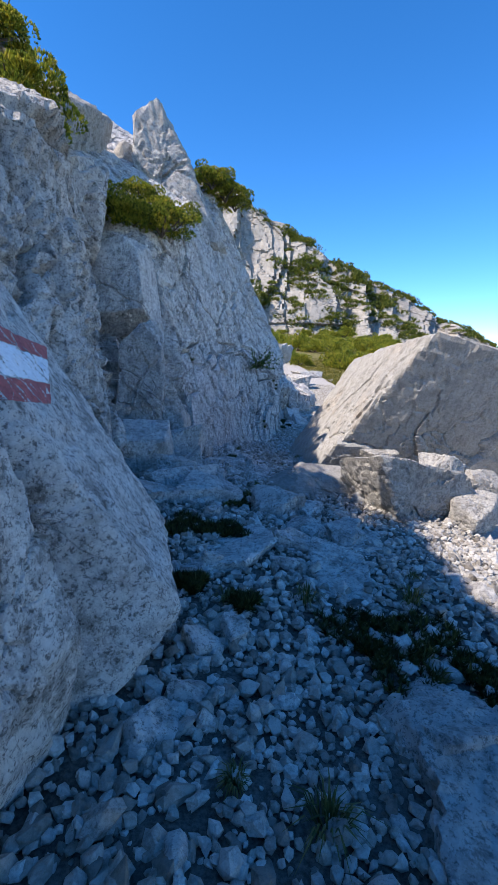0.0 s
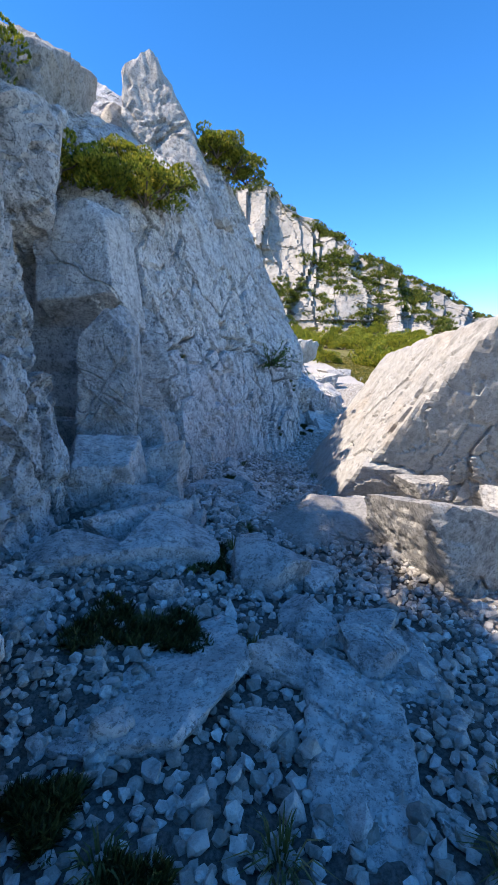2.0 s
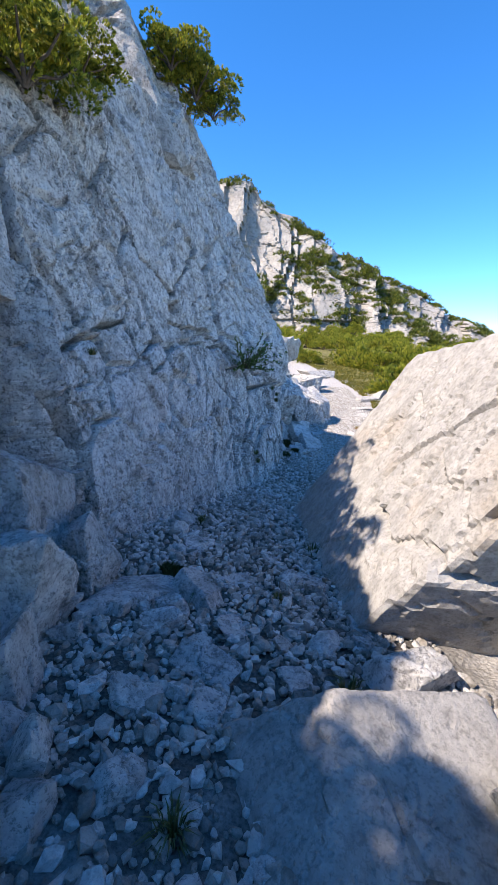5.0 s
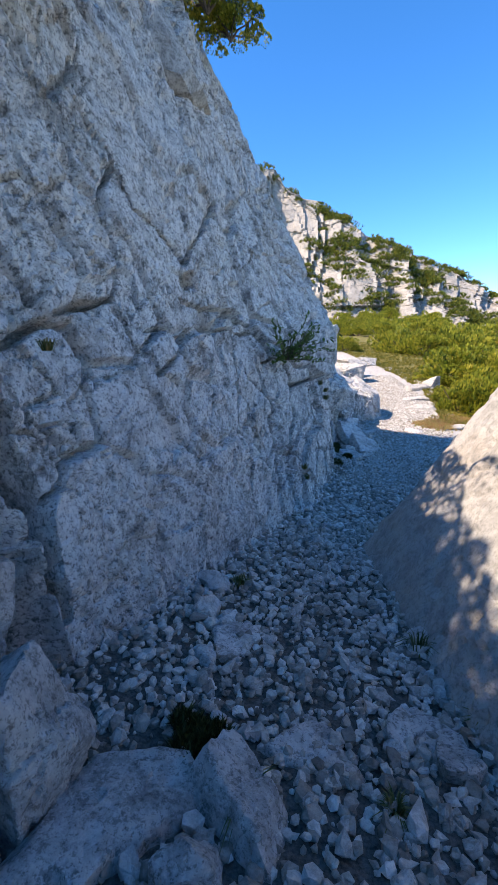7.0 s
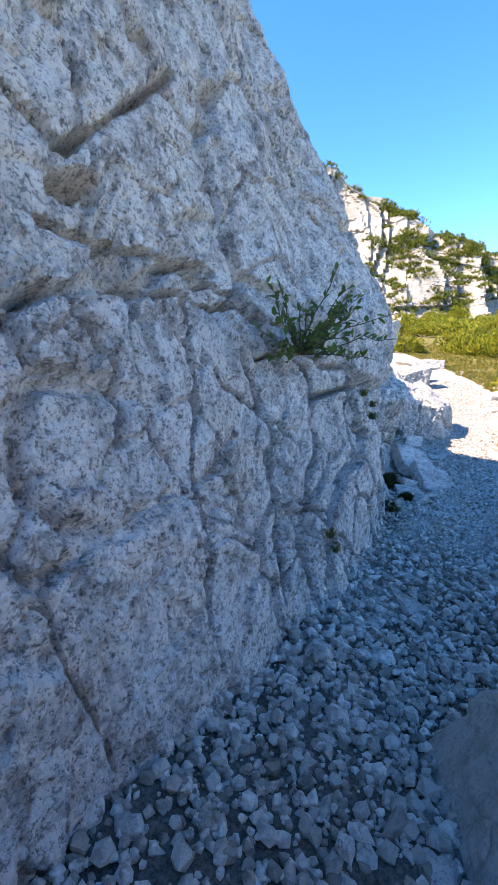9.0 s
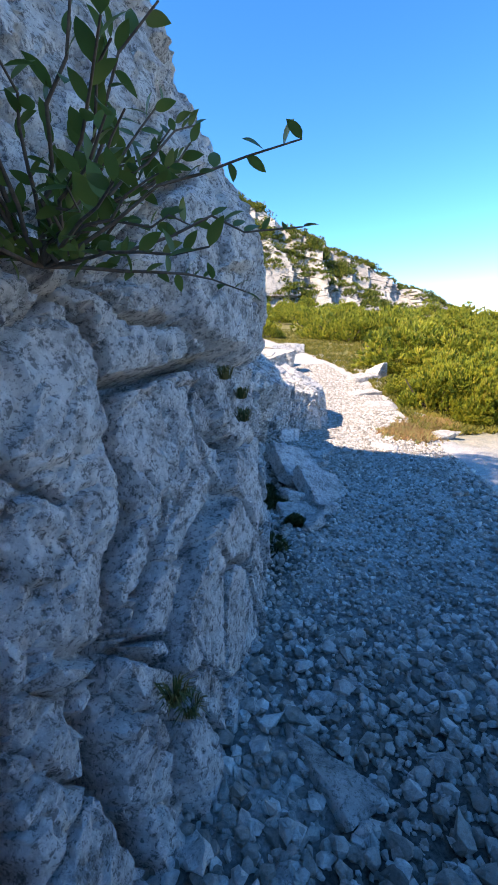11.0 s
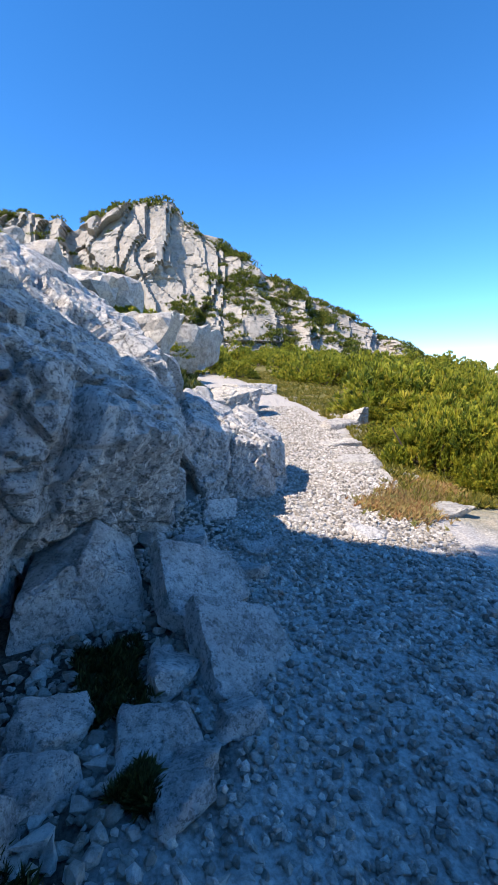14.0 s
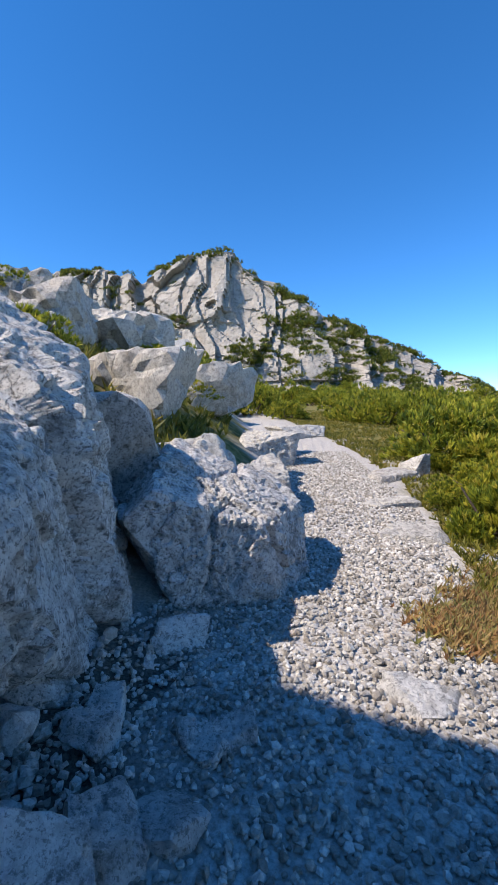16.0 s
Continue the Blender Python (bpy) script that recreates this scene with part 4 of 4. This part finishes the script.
# beside the path
for x, y, r, tall in ((4.45, 17.3, 1.0, 1.5), (5.2, 16.5, 0.95, 1.5), (4.3, 18.4, 0.6, 1.0), (5.3, 18.2, 1.1, 1.45), (6.1, 17.3, 1.1, 1.5), (5.2, 19.6, 0.85, 1.0), (6.3, 18.9, 1.2, 1.4), (6.6, 20.5, 1.2, 1.4), (5.5, 21.2, 0.8, 0.9), (7.5, 18.6, 1.2, 1.1), (6.0, 15.7, 0.8, 1.0), (8.2, 21.0, 1.3, 1.1), (6.9, 22.4, 1.2, 1.0), (4.55, 16.2, 0.42, 1.0)):
    pine(x, y, r, near=True, tall=tall)
prng = np.random.default_rng(5)
count = 0
while count < 125:
    y = prng.uniform(21, 78) if count < 92 else prng.uniform(78, 128)
    x = path_x(y) + prng.uniform(-2.0 - (y - 21) * 0.25, 6 + y * 0.6)
    d = x - path_x(y)
    if y < 26 and d < 2.6:
        continue
    if abs(x - 2.75) < 1.4 and 23 < y < 27 or abs(x - 9.5) < 1.6 and 23 < y < 27.5:
        continue
    pine(x, y, prng.uniform(0.8, 1.5) * (1 + y / 110), tall=prng.uniform(1.0, 1.45))
    count += 1
for k in range(38):
    y = prng.uniform(17.5, 70)
    x = path_x(y) - prng.uniform(2.4, 7 + (y - 17) * 0.45)
    pine(x, y, prng.uniform(0.45, 0.95) * (1 + y / 80), tall=prng.uniform(0.7, 1.1), label="dark dwarf pine between rocks on the slope")


# woods on the far ledges, past counting
def far_clumps():
    rng = np.random.default_rng(9)
    n = MP.shape
    du, dv = np.gradient(MP, axis=0), np.gradient(MP, axis=1)
    nor = np.cross(du, dv)
    nor /= np.linalg.norm(nor, axis=-1)[..., None] + 1e-9
    up = np.abs(nor[..., 2])
    patch = fbm(MP * np.array([0.10, 0.1, 0.10]) + MP[..., 2:] * np.array([0.08, 0, 0]), 3, 51)
    score = up * 1.2 + patch * 0.75 + 0.9 * smooth(0.90, 1.0, MS) - 0.5 * smooth(0.35, 0.0, MS) * 0
    weight = np.where(MS <= 1.0, np.clip(score - 0.80, 0, None), 0).ravel()
    pick = rng.choice(weight.size, 1500, p=weight / weight.sum())
    at = MP.reshape(-1, 3)[pick] + rng.normal(0, 0.3, (1500, 3)) - np.array([0, 0, 0.55])
    per = 34
    size = rng.uniform(0.8, 2.1, 1500)
    d = rng.normal(0, 1, (1500, per, 3))
    d[..., 2] = np.abs(d[..., 2])
    d /= np.linalg.norm(d, axis=-1)[..., None]
    root = at[:, None] + d * size[:, None, None] * np.array([1.2, 1, 0.75]) * rng.uniform(0.5, 1, (1500, per, 1))
    v, f = shoots(root.reshape(-1, 3), (d * 0.6 + np.array([0, 0, 0.7])).reshape(-1, 3), np.full(1500 * per, 0.55), np.full(1500 * per, 0.62), 5, rng)
    return mesh_of("far_pines", v, f, FAR_NEEDLES)


tagged(new("far_pines", far_clumps()), "dwarf pine thickets on the ledges of the ridge", "pine thicket", kind="stuff")


# low herbs and turf among the shrubs, past counting
def herb_mesh(name, material, count, seed, place, needle):
    rng = np.random.default_rng(seed)
    x, y = place(rng, count)
    at = np.stack([x, y, ground_z(x, y)], -1)
    v, f = shoots(at, np.array([0, 0, 1.0]) + rng.normal(0, 0.35, (count, 3)), np.full(count, needle * 0.8), rng.uniform(0.6, 1.3, count) * needle, 6, rng)
    return mesh_of(name, v, f, material)


def beside(rng, n):
    y = 15.5 + rng.uniform(0, 1, n) ** 1.4 * 24
    return path_x(y) + 1.05 + rng.uniform(0, 1, n) ** 1.3 * 7, y


def heath_places(rng, n):
    k = rng.integers(0, 3, n)
    cx, cy, r = np.array([2.95, 3.3, 3.7])[k], np.array([15.3, 15.65, 16.0])[k], np.array([0.28, 0.25, 0.3])[k]
    return cx + r * rng.normal(0, 0.6, n), cy + r * rng.normal(0, 0.6, n)


def slope_places(rng, n):
    y = rng.uniform(17, 55, n)
    return path_x(y) - 2.0 - rng.uniform(0, 1, n) * (6 + (y - 17) * 0.3), y


tagged(new("herbs", herb_mesh("herbs", HERB, 14000, 61, beside, 0.075)), "yellow-green low herbs between the pines", "herbs", kind="stuff")
tagged(new("herbs", herb_mesh("herbs", HERB, 6000, 63, slope_places, 0.16)), "dry yellow-green turf on the rocky slope", "turf", kind="stuff")
tagged(new("heath", herb_mesh("heath", HEATH, 2600, 62, heath_places, 0.06)), "dry reddish-brown heath at the edge of the path", "heath", kind="stuff")


def tuft(x, y, z=None, size=0.16, seed=1, material=None):
    """A tuft of mountain grass with bent blades."""
    rng = np.random.default_rng(seed)
    pieces = []
    for k in range(70):
        w, lean, h = rng.uniform(0, 2 * math.pi), rng.uniform(0.15, 1.0), size * rng.uniform(0.5, 1.1)
        out = np.array([math.cos(w), math.sin(w), 0])
        side = np.array([-out[1], out[0], 0]) * 0.0035
        root = out * rng.uniform(0, 0.3) * size
        mid = root + out * lean * h * 0.4 + np.array([0, 0, h * 0.6])
        tip = root + out * lean * h + np.array([0, 0, h * (0.85 - 0.5 * lean)])
        pieces.append((np.array([root - side, root + side, mid + side * 0.8, mid - side * 0.8, tip]), np.array([(0, 1, 2), (0, 2, 3), (3, 2, 4)])))
    ob = new("grass_tuft", mesh_of("grass_tuft", *joined(pieces), material or GRASS))
    ob.location = (x, y, (float(ground_z(x, y)) if z is None else z) - 0.01)
    return tagged(ob, "small tuft of dry mountain grass", "grass tuft", "grass tufts")


TUFTS = [(-0.42, 2.42), (-0.18, 2.30), (0.30, 2.40), (-0.62, 3.2), (-0.40, 3.35), (0.95, 2.45), (1.05, 2.75), (0.92, 1.55), (1.02, 1.42), (1.15, 1.62), (-0.25, 4.2), (-0.12, 4.45), (-0.33, 4.0), (0.12, 3.3), (-0.2, 6.4), (0.3, 6.45), (-0.45, 8.0), (0.62, 7.4), (0.75, 6.9), (-0.05, 4.9), (0.25, 1.1), (-0.05, 1.2), (0.62, 5.6)]
for k, (x, y) in enumerate(TUFTS):
    tuft(x, y, None, 0.09 + 0.04 * (k % 3), 400 + k)
for k, (x, y, z) in enumerate([(0.30, 11.02, 0.72), (0.22, 10.95, 0.92), (0.30, 11.2, 0.80), (0.05, 10.3, -0.15), (0.02, 10.2, 0.0), (-0.62, 9.0, 0.1), (-1.2, 7.2, 1.42)]):
    tuft(x, y, z - 0.04, 0.09, 430 + k)

MOSSY = [(0.72, 2.02, 0.50), (1.15, 1.75, 0.30), (-0.55, 3.25, 0.30), (-0.25, 3.30, 0.26), (-0.30, 4.2, 0.30), (-0.40, 2.4, 0.14), (-0.08, 2.25, 0.12), (-0.42, 6.62, 0.16), (0.55, 12.75, 0.24), (0.30, 12.05, 0.40), (0.75, 12.35, 0.10), (0.55, 12.95, 0.2), (0.02, 10.9, 0.12)]
for k, (x, y, r) in enumerate(MOSSY):
    mrng = np.random.default_rng(500 + k)
    w, far = mrng.uniform(0, 2 * math.pi, 700), r * 0.62 * np.sqrt(mrng.uniform(0, 1, 700))
    far = far * (1 + 0.4 * np.sin(w * 3 + k))
    px, py = x + far * np.cos(w), y + far * np.sin(w)
    root = np.stack([px, py, ground_z(px, py) + 0.035 * mrng.uniform(0, 1, 700)], -1)
    v, f = shoots(root, np.array([0, 0, 1.0]) + mrng.normal(0, 0.4, (700, 3)), np.full(700, 0.03), mrng.uniform(0.02, 0.05, 700), 6, mrng)
    tagged(new("moss_patch", mesh_of("moss_patch", v, f, TURF_MOSS)), "dark green moss and grass between stones", "moss", "moss patches")



# ---- the willow in the cliff ----
def willow():
    rng = np.random.default_rng(15)
    base = np.array([-0.20, 10.20, 1.22])
    bush = thing("willow_bush", "leafy green willow bush rooted in a cliff crack", "bush", base)
    v, f, n = [], [], 0
    # one leaf: a folded pointed blade
    ts = np.linspace(0, 1, 6)
    wide = 0.23 * np.sin(np.pi * ts ** 0.8) ** 0.8
    leaf_v = np.concatenate([np.stack([wide * s, ts, 0.10 * wide + 0.10 * np.sin(ts * 2.6) - (0.12 if s == 0 else 0) * wide], -1) for s in (-1, 0, 1)])
    leaf_f = np.array([(c * 6 + k, c * 6 + k + 1, (c + 1) * 6 + k + 1, (c + 1) * 6 + k) for c in (0, 1) for k in range(5)])
    leaf = mesh_of("leaf", leaf_v, leaf_f, LEAVES, False)
    made = 0
    for k in range(30):
        w = rng.uniform(-0.7, 2.1)
        out = np.array([math.cos(w) * 0.7, -math.sin(w) * 0.8, rng.uniform(0.0, 0.95)])
        out /= np.linalg.norm(out)
        length = rng.uniform(0.34, 0.68)
        pts = [out * length * t + np.array([0, 0, -0.10 * t * t * length]) + rng.normal(0, 0.012, 3) * (t > 0) for t in np.linspace(0, 1, 7)]
        part("stem", mesh_of("stem", *tube(pts, 0.006, 0.002, 5), BARK, False), bush)
        for t in np.linspace(0.16, 1.0, 16):
            at = np.interp(t * 6, range(7), [p[0] for p in pts]), np.interp(t * 6, range(7), [p[1] for p in pts]), np.interp(t * 6, range(7), [p[2] for p in pts])
            way = Vector(out) * 0.6 + Vector(rng.normal(0, 0.6, 3)) + Vector((0, 0, 0.15))
            turn = way.to_track_quat('Y', 'Z').to_matrix().to_4x4() @ Matrix.Rotation(rng.uniform(-0.9, 0.9), 4, 'Y')
            ob = part("leaf", leaf, bush)
            s = rng.uniform(0.040, 0.066)
            ob.matrix_basis = Matrix.Translation(at) @ turn @ Matrix.Scale(s, 4)
            made += 1


willow()


# ---- painted trail mark: red, white, red bands on the leaning rock ----
def painted_mark():
    from mathutils.bvhtree import BVHTree
    me = marked_rock.data
    tree = BVHTree.FromPolygons([v.co[:] for v in me.vertices], [p.vertices[:] for p in me.polygons])
    into = Vector((0.45, -0.88, 0.10)).normalized()
    across = into.cross(Vector((0, 0, 1))).normalized() * -1
    up = across.cross(into) * -1
    up = up if up.z > 0 else -up
    mark = thing("trail_mark", "faded red, white and red painted trail mark on rock", "trail mark", marked_rock.location)
    centre = Vector(MARK) - marked_rock.location
    for name, z0, z1, material in (("red_band", 0.080, 0.165, RED), ("white_band", -0.070, 0.076, WHITE), ("red_band", -0.165, -0.074, RED)):
        us, vs = np.linspace(-0.13, 0.085, 26), np.linspace(z0, z1, 12)
        pts = []
        for a, u in enumerate(us):
            for v in vs:
                ragged = 0.006 * noise.noise((u * 60, v * 60, 1.0)) if u > 0.07 or v > z1 - 0.004 or v < z0 + 0.004 else 0
                start = centre + across * (u + ragged) + up * (v + ragged - 0.12 * u) + into * 0.5
                hit = tree.ray_cast(start, -into)[0]
                hit = hit if hit is not None else centre
                pts.append(hit + into * 0.004)
        part(name, mesh_of(name, [p[:] for p in pts], grid_faces(26, 12), material, False), mark)


MARK = (-0.70, 1.22, 1.47)
painted_mark()


# ---- scree: stones on the ground, the nearest ones singly ----
def stone_shapes(level, count, seed):
    rng = np.random.default_rng(seed)
    out = []
    for k in range(count):
        size = (1.0, rng.uniform(0.6, 1.0), rng.uniform(0.32, 0.75))
        v, f = cut_rock(random_planes(size, rng, 5, 0.45), level, 60)
        out.append((v * rng.uniform(0.82, 1.22, (len(v), 1)), f))
    return out


def stone_places(n, rng, small, big, power, y0=-0.2, y1=23.0, lean=1.45):
    y = y0 + (y1 - y0) * rng.uniform(0, 1, n) ** lean
    wide = np.interp(y, [0, 4, 6, 9, 12, 16, 20], [1.8, 1.9, 1.3, 1.2, 1.5, 1.1, 0.9])
    x = path_x(y) + rng.uniform(-1.0, 1.0, n) * wide - 0.25 + 0.3 * (y < 5) + 0.15 * (y > 12)
    size = small * (big / small) ** (rng.uniform(0, 1, n) ** power)
    off = np.abs(x - path_x(y))
    trodden = smooth(10.6, 12.0, y) * (1 - smooth(0.5, 1.0, off - 0.5 * smooth(13, 14.5, y)))
    size = np.where((trodden > 0.4) & (size > 0.045), size * 0.6, size)
    return x, y, size


def turns(n, rng):
    w = rng.uniform(0, 2 * math.pi, n)
    a, b = rng.normal(0, 0.35, n), rng.normal(0, 0.35, n)
    c, s, z, o = np.cos(w), np.sin(w), np.zeros(n), np.ones(n)
    R = np.stack([c, -s, z, s, c, z, z, z, o], -1).reshape(-1, 3, 3)
    A = np.stack([o, z, z, z, np.cos(a), -np.sin(a), z, np.sin(a), np.cos(a)], -1).reshape(-1, 3, 3)
    B = np.stack([np.cos(b), z, np.sin(b), z, o, z, -np.sin(b), z, np.cos(b)], -1).reshape(-1, 3, 3)
    return R @ A @ B


scree = tagged(new("scree"), "loose angular grey limestone scree over the ground", "scree", kind="stuff")
srng = np.random.default_rng(21)
for label_size, n, small, big, power, level, count in (("fine", 34000, 0.020, 0.06, 1.0, 1, 24), ("coarse", 19000, 0.035, 0.095, 1.6, 1, 24), ("trodden", 13000, 0.018, 0.07, 1.5, 1, 24)):
    shapes = stone_shapes(level, count, n)
    x, y, size = stone_places(n, srng, small, big, power, *((8.5, 17.5, 1.0) if label_size == "trodden" else ()))
    at = np.stack([x, y, ground_z(x, y) + size * srng.uniform(0.14, 0.38, n)], -1)
    R = turns(n, srng)
    kind_of = srng.integers(0, count, n)
    vs, fs, off = [], [], 0
    for k, (v, f) in enumerate(shapes):
        mine = np.where(kind_of == k)[0]
        V = np.einsum("nij,vj->nvi", R[mine], v) * size[mine, None, None] + at[mine, None]
        vs.append(V.reshape(-1, 3))
        fs.append((f[None] + (np.arange(len(mine)) * len(v))[:, None, None]).reshape(-1, 3) + off)
        off += V.shape[0] * V.shape[1]
    part("loose_stones" if label_size == "coarse" else "loose_grit", mesh_of("loose_stones", np.concatenate(vs), np.concatenate(fs), SCREE), scree)["kind"] = "stuff"

singles = [mesh_of("stone", v, f, STONE) for v, f in stone_shapes(2, 12, 77)]
x, y, size = stone_places(3000, srng, 0.075, 0.17, 1.8)
R = turns(3000, srng)
for k in range(280):
    ob = part("stone", singles[k % 12], scree)
    m = Matrix(R[k].tolist()).to_4x4()
    ob.matrix_basis = Matrix.Translation((x[k], y[k], float(ground_z(x[k], y[k])) + size[k] * 0.2)) @ m @ Matrix.Scale(float(size[k]), 4)
